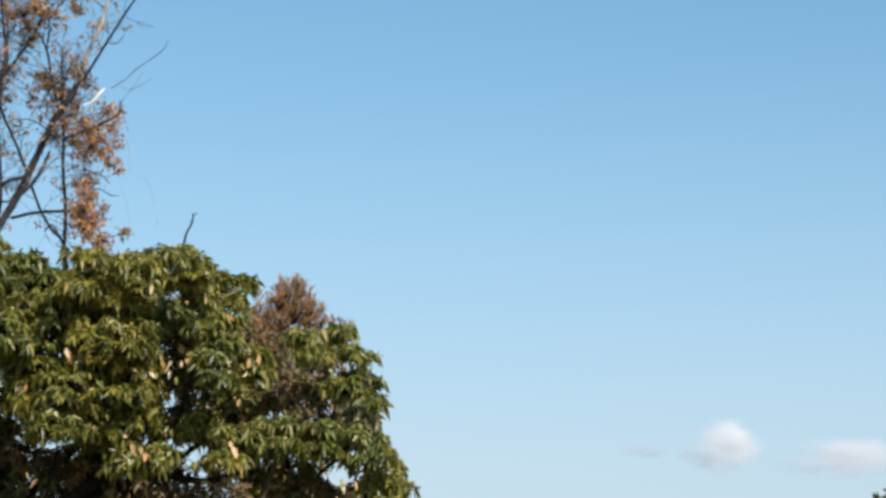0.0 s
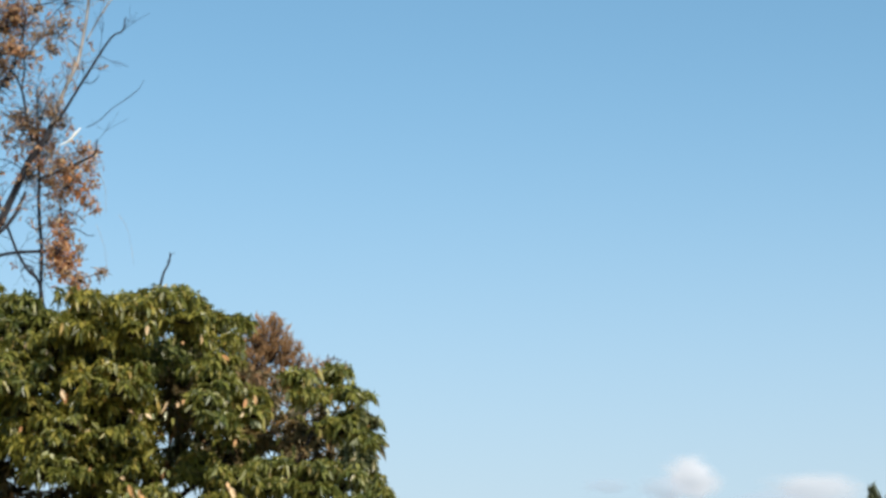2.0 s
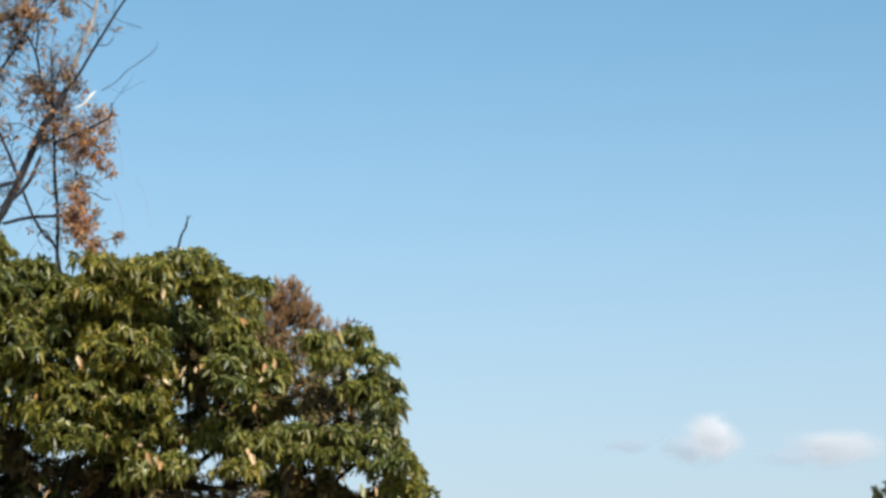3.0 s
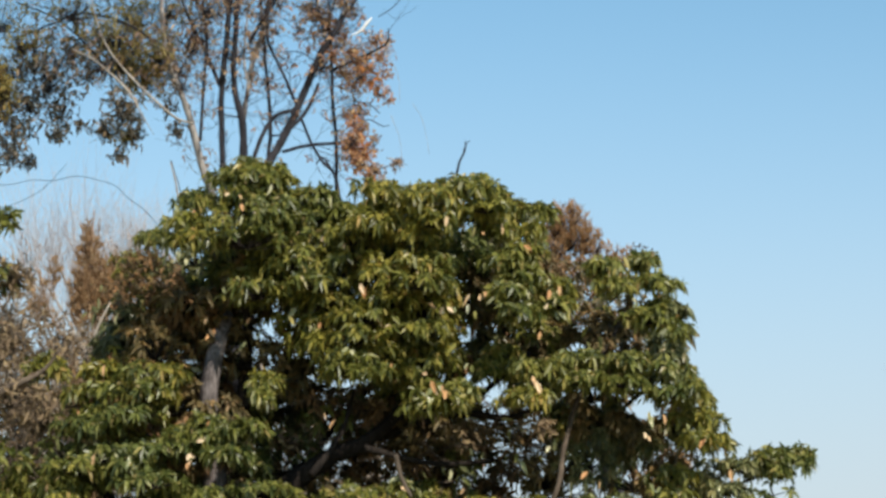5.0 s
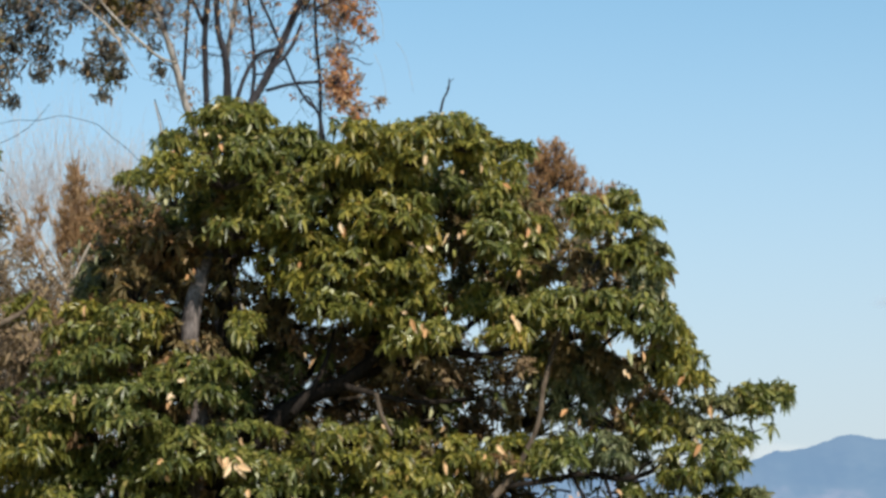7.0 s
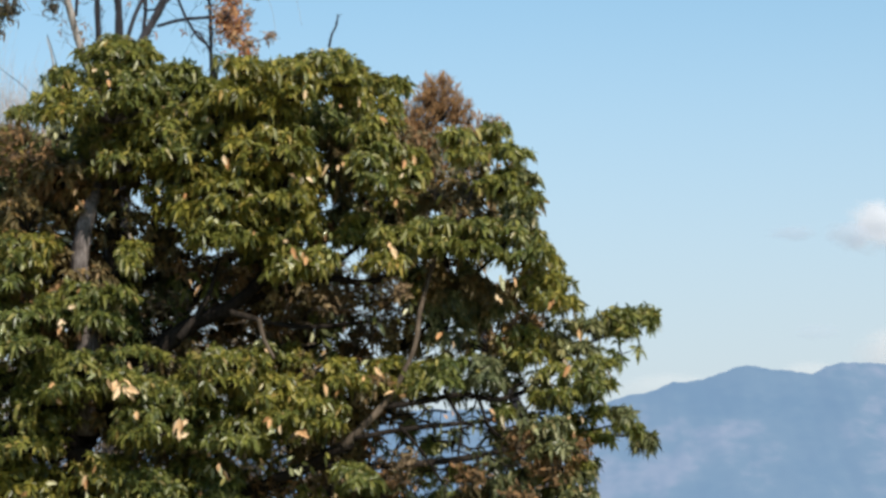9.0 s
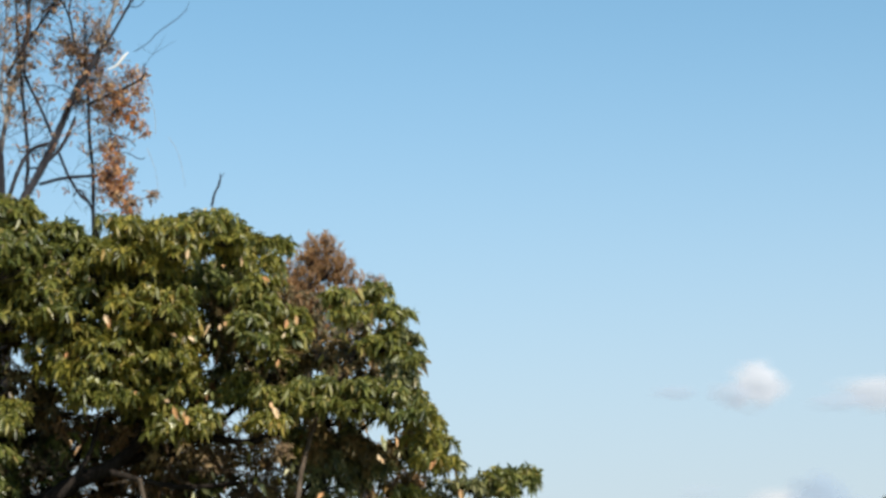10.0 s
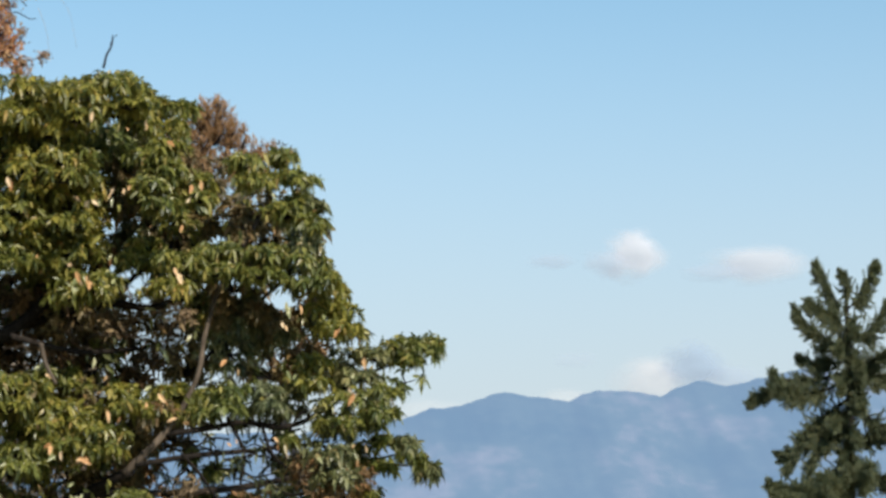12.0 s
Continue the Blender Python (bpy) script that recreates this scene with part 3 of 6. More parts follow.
CROWN = (CROWN_TOP, CROWN_SHOULDER, CROWN_MIDDLE, CROWN_FLANK, CROWN_SKIRT, CROWN_BASE, CROWN_LOWEST, CROWN_INNER, CROWN_FILLING, CROWN_RIM, CROWN_RIM_SIDE)
NEAR_DRY = [
    (-1.52, 19.50, 4.05, 0.15, 0.80),
    (-1.25, 19.50, 4.15, 0.13, 0.80),
    (-1.86, 19.47, 3.99, 0.16, 0.80),
    (-1.03, 19.40, 3.91, 0.13, 0.80),
    (-2.18, 19.44, 4.05, 0.14, 0.70),
    (-1.49, 19.50, 3.83, 0.15, 0.70),
    (-0.77, 18.56, 3.88, 0.11, 0.70),
    (-2.42, 19.43, 3.85, 0.13, 0.60),
    (-1.99, 19.13, 4.07, 0.17, 0.60),
    (-1.67, 19.15, 3.87, 0.17, 0.60),
    (-2.26, 19.10, 4.09, 0.15, 0.60),
    (-2.47, 19.21, 3.86, 0.16, 0.60),
    (-1.27, 19.07, 3.87, 0.14, 0.60),
    (-0.96, 19.22, 4.08, 0.12, 0.60),
    (-1.46, 19.00, 3.39, 0.19, 0.80),
    (-0.88, 19.03, 2.64, 0.21, 0.60),
    (-1.94, 20.20, 4.18, 0.24, 0.60),
    (-2.31, 20.14, 4.09, 0.20, 0.60),
]
NEAR_DRY_LOW = [
    (-2.40, 19.90, 4.35, 0.17, 0.80),
    (-1.19, 19.90, 4.03, 0.17, 0.80),
    (-0.84, 19.90, 3.87, 0.17, 0.80),
    (-1.15, 19.90, 3.59, 0.17, 0.80),
    (-1.35, 19.90, 3.91, 0.17, 0.80),
    (-2.22, 19.90, 4.25, 0.17, 0.80),
    (-0.99, 19.90, 3.73, 0.17, 0.80),
    (0.02, 18.90, 2.84, 0.13, 0.80),
    (0.24, 18.90, 2.66, 0.13, 0.80),
    (-0.74, 18.70, 2.72, 0.12, 0.70),
    (-0.32, 18.95, 2.62, 0.13, 0.70),
    (0.44, 19.05, 2.80, 0.10, 0.80),
    (-2.46, 20.02, 4.29, 0.18, 0.60),
    (-1.58, 19.99, 3.90, 0.20, 0.60),
    (-3.95, 19.68, 4.39, 0.18, 0.80),
    (-0.66, 19.64, 4.01, 0.16, 0.60),
    (-1.29, 19.27, 2.58, 0.23, 0.50),
    (-1.59, 19.08, 2.58, 0.19, 0.50),
    (0.05, 18.89, 2.47, 0.15, 0.60),
]
NEAR_DRY += NEAR_DRY_LOW
NEAR_RUSTY = [
    (-3.48, 18.63, 4.92, 0.15, 0.70),
    (-3.27, 18.55, 4.84, 0.12, 0.70),
    (-3.37, 18.59, 5.01, 0.08, 0.70),
    (-3.65, 18.79, 4.87, 0.11, 0.80),
    # added behind the rusty leaves in front to shade the hollow
    (-3.62, 19.20, 4.98, 0.14, 0.80),
    (-3.62, 19.15, 5.10, 0.14, 0.80),
    (-3.44, 19.15, 5.06, 0.13, 0.80),
    # another one added only for shade on the hollow
    (-3.76, 19.30, 4.84, 0.14, 0.80),
    (-0.13, 19.04, 5.08, 0.08, 0.70),
    (-0.99, 18.58, 4.86, 0.09, 0.70),
    (-0.66, 18.97, 4.98, 0.09, 0.70),
    (-3.72, 18.63, 3.39, 0.11, 0.70),
    (-0.88, 18.39, 3.25, 0.07, 0.70),
]
GAPS = [
    (-1.10, 4.14, 0.17, 0.16),
    (-0.30, 3.02, 0.36, 0.34),
    (-0.20, 4.02, 0.15, 0.11),
    (-2.45, 3.93, 0.07, 0.08),
    (-2.51, 4.55, 0.09, 0.10),
    (-0.72, 3.98, 0.12, 0.10),
    (-1.92, 3.55, 0.12, 0.05),
]
HOLLOWS = [
    (-3.42, 4.56, 0.44, 0.29),
    (-2.02, 3.82, 0.48, 0.30),
    (-1.40, 3.72, 0.27, 0.26),
    (-0.97, 3.76, 0.25, 0.16),
    (-1.26, 4.49, 0.11, 0.19),
    (-0.42, 4.45, 0.19, 0.11),
    (-3.45, 3.09, 0.11, 0.26),
    (-1.56, 2.73, 0.40, 0.10),
    (-0.35, 2.98, 0.22, 0.24),
    (-3.04, 4.94, 0.14, 0.11),
    (-2.55, 4.59, 0.13, 0.19),
    (-1.34, 5.10, 0.13, 0.09),
    (-2.90, 4.20, 0.20, 0.20),
    (-3.02, 4.18, 0.10, 0.16),
    (-0.22, 4.00, 0.13, 0.10),
    (-0.28, 3.52, 0.12, 0.09),
    (-0.82, 3.47, 0.10, 0.11),
]
DEPTH_HOLLOW = [
    (-3.24, 19.70, 5.20, 0.17),
    (-3.75, 20.25, 4.75, 0.25),
    (-3.45, 20.15, 4.75, 0.25),
    (-3.15, 20.15, 4.70, 0.25),
    (-3.70, 20.15, 4.42, 0.25),
    (-3.35, 20.15, 4.40, 0.27),
    (-3.05, 20.15, 4.35, 0.25),
    (-3.55, 20.35, 5.02, 0.18),
    (-3.20, 20.35, 5.00, 0.20),
    (-3.95, 20.35, 4.55, 0.20),
    (-3.90, 20.25, 4.25, 0.24),
    (-3.55, 20.15, 4.12, 0.22),
    (-3.86, 20.10, 4.86, 0.18),
    (-3.62, 20.10, 4.96, 0.18),
    (-3.86, 20.10, 4.65, 0.20),
    (-3.82, 20.10, 4.44, 0.20),
    (-3.40, 20.10, 4.84, 0.20),
    (-3.60, 20.00, 4.70, 0.20),
]
DEPTH_MIDDLE = [
    (-2.62, 20.00, 4.40, 0.15),
    (-2.58, 20.00, 4.21, 0.15),
    (-3.38, 20.00, 4.39, 0.15),
    (-2.49, 20.00, 4.09, 0.15),
    (-2.89, 20.00, 4.09, 0.15),
    (-0.75, 19.30, 3.35, 0.14),
    (-0.92, 19.40, 4.45, 0.20),
    (-1.05, 19.60, 4.62, 0.20),
    (-1.55, 20.20, 3.72, 0.24),
    (-1.22, 20.20, 3.70, 0.22),
    (-1.38, 20.20, 3.98, 0.20),
    (-1.80, 20.30, 4.10, 0.22),
    (0.10, 19.20, 2.85, 0.18),
    (0.30, 19.25, 2.72, 0.18),
    (-0.02, 19.10, 2.62, 0.18),
    (0.35, 19.30, 2.48, 0.18),
    (-0.30, 19.20, 2.50, 0.16),
    (-1.25, 19.50, 4.85, 0.20),
    (-1.30, 19.70, 4.50, 0.22),
    (-1.15, 19.60, 5.05, 0.18),
]
DEPTH_FLANK = [
    (-0.49, 19.35, 4.01, 0.07),
    (-0.39, 19.35, 3.95, 0.07),
    (-0.29, 19.35, 3.91, 0.07),
    (-0.15, 19.35, 3.89, 0.07),
    (-0.04, 19.35, 3.95, 0.07),
    (-0.35, 19.35, 4.06, 0.07),
    (-0.77, 19.40, 4.60, 0.15),
    (-0.79, 19.40, 4.45, 0.15),
    (-0.30, 19.30, 4.45, 0.21),
    (-0.10, 19.30, 4.30, 0.19),
    (-0.45, 19.30, 4.20, 0.20),
    (-0.25, 19.35, 4.70, 0.17),
    (0.00, 19.30, 4.52, 0.14),
    (-0.50, 19.30, 4.60, 0.19),
    (0.10, 19.40, 3.98, 0.15),
    (-0.48, 19.30, 3.75, 0.20),
    (0.30, 19.60, 3.60, 0.18),
    (0.00, 19.60, 3.62, 0.20),
    (0.25, 19.60, 3.28, 0.18),
    (-0.80, 19.30, 4.30, 0.17),
    (-0.80, 19.40, 3.62, 0.18),
]
LATE_BOUGHS = [
    (0.54, 19.30, 3.19, 0.12, 0.80),
    (0.63, 19.30, 3.05, 0.10, 0.80),
    (0.60, 19.30, 2.89, 0.10, 0.80),
    (0.55, 19.30, 2.72, 0.11, 0.80),
    (0.75, 19.30, 2.97, 0.07, 0.80),
    (0.84, 19.30, 2.94, 0.06, 0.80),
    (-2.98, 18.62, 3.86, 0.15, 0.60),
    (-3.12, 18.62, 3.78, 0.13, 0.60),
]
LATE_DEPTH = [
    (-3.33, 20.00, 3.91, 0.16),
    (-3.29, 20.00, 3.72, 0.16),
    (-3.48, 20.00, 3.85, 0.16),
    (-0.22, 19.20, 3.97, 0.06),
    (-0.13, 19.20, 3.91, 0.06),
    (-0.44, 19.20, 3.89, 0.06),
    (-0.30, 19.20, 3.98, 0.06),
    (-0.09, 19.20, 3.83, 0.06),
    (-0.52, 19.20, 3.94, 0.06),
]
NEAR_BASE = (-2.99, 19.35)
NEAR_TRUNK = [
    (-2.99, 19.35, -0.10, 0.240),
    (-2.97, 19.35, 0.60, 0.170),
    (-2.94, 19.30, 1.42, 0.133),
    (-2.97, 19.20, 2.20, 0.116),
    (-3.02, 19.02, 2.86, 0.092),
]
DEAD_BUNCHES = [
    (-2.17, 18.05, 2.90),
    (-2.58, 18.07, 3.17),
    (-2.88, 18.12, 4.42),
    (-2.99, 18.14, 3.56),
    (-1.44, 18.10, 4.10),
    (-0.80, 18.23, 4.09),
    (-1.41, 18.10, 2.85),
    (-1.57, 18.08, 2.90),
]
DEAD_SINGLES = [
    (-2.95, 18.30, 3.81),
    (-1.20, 18.32, 4.67),
    (-1.15, 18.33, 4.62),
    (-2.85, 18.29, 2.53),
    (-0.44, 18.52, 2.95),
    (-0.46, 18.51, 3.49),
    (-0.19, 18.62, 2.97),
    (0.45, 18.90, 2.97),
    (-0.08, 18.66, 3.77),
    (0.23, 18.79, 3.72),
    (-0.99, 18.36, 5.13),
    (-1.36, 18.29, 4.58),
    (-3.06, 18.33, 3.18),
    (-3.04, 18.32, 3.07),
    (0.14, 18.70, 4.55),
    (-1.92, 18.24, 2.63),
    (-0.80, 18.41, 3.08),
    (-0.92, 18.38, 3.25),
    (-2.13, 18.23, 3.84),
    (-1.89, 18.24, 4.71),
    (-2.74, 18.27, 5.23),
    (-2.17, 18.23, 5.05),
    (0.41, 18.88, 3.32),
    (-1.21, 18.32, 3.14),
    (-0.71, 18.43, 4.67),
]


def limb(tree, rng, points, mat, name="limb", sides=9, label=""):
    return part(name, tube(curve_through(points), sides, 0.13, rng), mat, tree, label, True)


def front_of(x, y, z):
    """Where a place inside the crown shows on its front, seen from the lawn."""
    k = 19.0 / (y + 0.3)
    return 0.2 + (x - 0.2) * k, 1.55 + (z - 1.55) * k


def in_hollow(x, y, z, r):
    """Whether a bough would stand in one of the dark hollows between the others, as seen from the lawn in front."""
    fx, fz = front_of(x, y, z)
    return any(((fx - hx) / (hw + 0.45 * r)) ** 2 + ((fz - hz) / (hh + 0.35 * r)) ** 2 < 1 for hx, hz, hw, hh in HOLLOWS)


def bough(tree, rng, centre, r, flat, mat, share=1.0):
    """The end of a bough: flat sprays one above the other, leafy on top, open and dark beneath."""
    x, y, z = centre
    layers = 1 if r < 0.13 else 2 if r < 0.23 else 3
    for i in range(layers):
        level = i - (layers - 1) / 2
        at = (x + rng.normal(0, 0.22) * r, y + 0.3 * r * level + rng.normal(0, 0.1) * r, z + level * r * flat * (0.95 if layers == 2 else 0.72) + rng.normal(0, 0.08) * r)
        wide = r * rng.uniform(0.72, 1.0)
        clump(tree, rng, at, (wide, wide * 1.1, max(0.06, 0.42 * r * flat)), int((15 + 96 * r) * share), mat, BARK_DARK_SHADED, 13, 0.072, (35, 112), (0.15, 0.95), 0.36, 0.35, -0.2, 0.005)


def build_broadleaf():
    rng = np.random.default_rng(11)
    tree = thing("broadleaf_tree", NEAR_BASE[0], NEAR_BASE[1], 0, "spreading evergreen tree with glossy drooping leaves, some dead and tan", "tree")
    limb(tree, rng, NEAR_TRUNK, BARK_DARK_SHADED, "trunk", 14, "dark rough-barked trunk")
    limb(tree, rng, [(-3.07, 19.32, 2.88, 0.086), (-2.78, 19.05, 3.25, 0.077), (-2.46, 19.03, 3.54, 0.064), (-2.21, 19.05, 3.72, 0.058), (-1.96, 19.05, 3.83, 0.050), (-1.75, 19.08, 4.03, 0.040), (-1.58, 19.15, 4.35, 0.031), (-1.37, 19.25, 4.72, 0.019)], BARK_DARK_SHADED)
    limb(tree, rng, [(-3.07, 19.32, 2.88, 0.070), (-2.93, 19.29, 3.60, 0.051), (-2.84, 19.28, 4.20, 0.043), (-2.80, 19.18, 4.67, 0.031), (-2.86, 19.09, 5.18, 0.019)], BARK_DARK_SHADED)
    limb(tree, rng, [(-2.84, 19.28, 4.08, 0.031), (-2.64, 19.26, 4.28, 0.027), (-2.40, 19.25, 4.68, 0.019), (-2.07, 19.15, 5.06, 0.012)], BARK_DARK_SHADED)
    # one limb in two barks: shade-dark at its start, lit grey-brown beyond
    limb(tree, rng, [(-2.98, 19.30, 2.21, 0.086), (-2.25, 19.30, 2.44, 0.054), (-1.65, 19.10, 2.61, 0.046), (-1.12, 18.67, 2.83, 0.034)], BARK_DARK_SHADED)
    limb(tree, rng, [(-1.16, 18.68, 2.81, 0.032), (-0.86, 18.72, 3.13, 0.021), (-0.71, 18.76, 3.40, 0.018), (-0.66, 18.78, 3.55, 0.017), (-0.63, 18.84, 3.77, 0.017), (-0.53, 19.02, 4.13, 0.017), (-0.27, 19.20, 4.63, 0.012)], BARK_GREY)
    limb(tree, rng, [(-1.65, 18.88, 2.61, 0.038), (-1.34, 18.92, 2.70, 0.034), (-0.88, 19.02, 2.70, 0.023), (-0.30, 19.20, 2.76, 0.023), (0.29, 19.34, 2.90, 0.016), (0.85, 19.53, 2.92, 0.008)], BARK_DARK_SHADED)
    limb(tree, rng, [(-0.90, 18.71, 3.08, 0.021), (-0.63, 18.89, 3.13, 0.021), (-0.37, 19.07, 3.19, 0.019), (-0.13, 19.16, 3.16, 0.019), (0.10, 19.26, 3.24, 0.016), (0.42, 19.40, 3.52, 0.012), (0.83, 19.51, 3.69, 0.006)], BARK_DARK_SHADED)
    limb(tree, rng, [(-1.09, 18.67, 2.87, 0.019), (-0.67, 18.88, 2.95, 0.019), (-0.26, 19.22, 3.01, 0.016), (0.22, 19.41, 3.08, 0.010)], BARK_DARK_SHADED)
    limb(tree, rng, [(-0.68, 19.08, 3.58, 0.015), (-0.29, 19.40, 4.05, 0.014), (-0.04, 19.19, 4.26, 0.016), (0.08, 19.24, 4.63, 0.008)], BARK_DARK_SHADED)
    limb(tree, rng, [(-1.91, 19.16, 3.87, 0.031), (-1.36, 19.22, 4.03, 0.027), (-1.02, 18.99, 3.97, 0.023), (-0.75, 19.05, 4.06, 0.015)], BARK_DARK_SHADED)
    limb(tree, rng, [(-1.29, 18.93, 4.05, 0.023), (-1.13, 18.86, 4.16, 0.019), (-0.86, 18.92, 4.40, 0.011)], BARK_DARK_SHADED)
    limb(tree, rng, [(-2.67, 18.67, 3.36, 0.034), (-2.36, 19.25, 3.75, 0.023), (-2.10, 19.45, 4.13, 0.020), (-1.86, 19.47, 4.33, 0.012)], BARK_DARK_SHADED)
    limb(tree, rng, [(-2.28, 18.65, 3.56, 0.026), (-2.11, 18.85, 3.86, 0.019), (-2.04, 18.95, 4.15, 0.011)], BARK_DARK_SHADED)
    limb(tree, rng, [(-1.93, 18.66, 3.74, 0.023), (-1.50, 19.00, 3.67, 0.019), (-1.04, 19.29, 3.73, 0.012)], BARK_DARK_SHADED)
    limb(tree, rng, [(-0.48, 18.93, 3.21, 0.015), (-0.37, 18.97, 2.98, 0.011), (-0.39, 18.97, 2.75, 0.008)], BARK_DARK_SHADED)
    limb(tree, rng, [(-0.25, 19.07, 3.18, 0.012), (-0.16, 19.05, 2.95, 0.010), (0.06, 19.14, 2.79, 0.008)], BARK_DARK_SHADED)
    limb(tree, rng, [(-0.78, 18.74, 2.95, 0.015), (-0.64, 18.89, 2.79, 0.011), (-0.49, 18.93, 2.56, 0.008)], BARK_DARK_SHADED)
    limb(tree, rng, [(-1.69, 18.27, 3.65, 0.017), (-1.66, 18.27, 3.52, 0.015), (-1.59, 18.28, 3.38, 0.011)], BARK_GREY)
    limb(tree, rng, [(-3.00, 19.12, 2.95, 0.085), (-2.97, 19.00, 3.55, 0.078), (-3.00, 18.93, 3.95, 0.064), (-3.01, 18.93, 4.20, 0.058), (-2.98, 19.02, 4.45, 0.056), (-2.93, 19.20, 4.72, 0.040)], BARK_PEELING, "limb", 12, "grey limb with furrowed peeling bark")
    # a small pale leaf, shaped as a tapered strip
    limb(tree, rng, [(-2.64, 18.75, 4.31, 0.008), (-2.62, 18.75, 4.26, 0.016), (-2.60, 18.75, 4.20, 0.009)], BARK_PALE, "thin_strip", 6, "small pale leaf")
    limb(tree, rng, [(-3.74, 18.60, 4.47, 0.009), (-3.69, 18.60, 4.59, 0.008), (-3.63, 18.60, 4.71, 0.005)], BARK_PALE, "twig", 5, "bare pale twig")
    limb(tree, rng, [(-3.02, 19.02, 2.86, 0.046), (-3.44, 19.01, 3.18, 0.035), (-3.82, 19.11, 3.59, 0.023), (-4.08, 19.20, 3.85, 0.016)], BARK_DARK_SHADED)
    for group in CROWN:
        for x, y, z, r, flat in group:
            if in_hollow(x, y, z, r):
                continue
            # some right-hand boughs take the colour with the painted sheen
            bough(tree, rng, (x, y, z), r, flat, LEAF_SHEEN if x > -0.35 and rng.uniform() < 0.35 else LEAF_GREEN, 0.8 if x > -0.2 else 1.0)
            if r < 0.15:
                continue
            # the same bough goes on behind, further into the crown
            back = (x + rng.normal(0, 0.08), y + r * 1.7 + rng.uniform(0.1, 0.5), z + rng.normal(-0.05, 0.08))
            if back[1] < 19.5 and in_hollow(*back, 0.6 * r):
                continue
            # nearly half of these take the brown that imitates the inner shade
            clump(tree, rng, back, (r * 0.9, r, r * flat * 0.9), int((12 + 60 * r) * (0.22 if x > -0.4 else 0.7)), LEAF_BROWN_SHADE if rng.uniform() < 0.45 else LEAF_GREEN, BARK_DARK_SHADED)
    # the inside and the far side of the crown: its shade put into browner leaf colours, thinner where the sky comes
    # through
    for row, (depth, step, stop) in enumerate(((19.75, 0.34, -0.55), (20.45, 0.36, 0.75))):
        for i in range(int((stop + 3.85) / step)):
            for j in range(10):
                x, y, z = -3.85 + step * i + rng.normal(0, 0.07), depth + rng.normal(0, 0.15) - 0.2 * abs(-1.7 + step * (i - 6)), 1.85 + step * 1.08 * j + rng.normal(0, 0.07)
                fx, fz = front_of(x, y, z)
                if ((fx + 1.75) / 2.2) ** 2 + ((fz - 3.05) / 2.3) ** 2 > 1 or any(abs(fx - gx) < gw and abs(fz - gz) < gh for gx, gz, gw, gh in GAPS):
                    continue
                if rng.uniform() < (0.1 if x < -0.7 else 0.35):
                    continue
                clump(tree, rng, (x, y, z), (0.3, 0.26, 0.22), 27, (LEAF_BROWN_SHADE, LEAF_BROWN_SHADE, LEAF_GREEN, LEAF_WITHERED)[int(rng.integers(4))], BARK_DARK_SHADED, size=0.075, low=-0.9)
    # filling for the hollows, half of it in the brown painted for shade
    for x, y, z, r in DEPTH_HOLLOW + DEPTH_FLANK + DEPTH_MIDDLE:
        clump(tree, rng, (x, y, z), (r, r, r * 0.85), int(16 + 90 * r), LEAF_BROWN_SHADE if rng.uniform() < 0.5 else LEAF_SHEEN, BARK_DARK_SHADED, size=0.075, low=-0.9)
    # unseen roof of clumps, added behind the front boughs to shade the crown's inside
    for i in range(9):
        for y, high in ((19.25, 5.16), (19.65, 5.22), (20.05, 5.2)):
            x = -3.25 + 0.31 * i + rng.normal(0, 0.05)
            if x > -1.15:
                continue
            z = high - (0.28 if x < -3.1 else 0.0) + rng.normal(0, 0.04)
            clump(tree, rng, (x, y, z), (0.24, 0.24, 0.14), 34, LEAF_GREEN, BARK_DARK_SHADED, low=-0.6)
            if x < -2.5:
                clump(tree, rng, (x + 0.1, y - 0.15, z - 0.12), (0.24, 0.24, 0.12), 36, LEAF_BROWN_SHADE, BARK_DARK_SHADED, low=-0.9)
    # the crooked fine twigs of the open lower part, a few leaves on them
    tips = []
    for _ in range(64):
        x, z, y = rng.uniform(-0.8, 0.1), rng.uniform(2.7, 3.4), rng.uniform(18.9, 19.7)
        line, way = [(x, y, z, 0.009)], unit(np.array([rng.normal(0, 1), rng.normal(0, 0.3), rng.normal(-0.1, 0.6)]))
        for k in range(5):
            way = unit(way + rng.normal(0, 0.55, 3) * (1, 0.4, 1))
            x, y, z = np.array([x, y, z]) + way * rng.uniform(0.05, 0.11)
            line.append((x, y, z, 0.008 - 0.0013 * k))
            if rng.uniform() < 0.55:
                tips.append((x, y, z))
        limb(tree, rng, line, BARK_DARK_SHADED, "twig", 4)
    tips = np.array(tips)
    part("leaf_clump", rosettes(rng, tips, rng.normal(0, 1, tips.shape) + (0, 0, 0.5), 7, 0.072, (30, 120), (0.2, 0.95), 0.36), LEAF_SHEEN, tree, kind="stuff")
    # dead twigs in the open hollow under the upper boughs
    for _ in range(100):
        wood = BARK_RUDDY if rng.uniform() < 0.35 else BARK_GREY
        root = np.array([rng.uniform(-2.3, -0.7), rng.uniform(19.0, 19.6), rng.uniform(3.55, 4.2)])
        go = unit(rng.normal(0, 1, 3) * (1.0, 0.5, 0.7) + np.array([0.2, 0, 0.2]))
        mid = root + go * rng.uniform(0.06, 0.16) + rng.normal(0, 0.03, 3)
        end = mid + go * rng.uniform(0.06, 0.16) + rng.normal(0, 0.05, 3)
        twig = part("dead_twig", tube(curve_through([(*root, 0.006), (*mid, 0.004), (*end, 0.0015)], 3), 4), wood, tree)
        ends = mid + unit(go + rng.normal(0, 0.5, (3, 3))) * rng.uniform(0.06, 0.18, (3, 1))
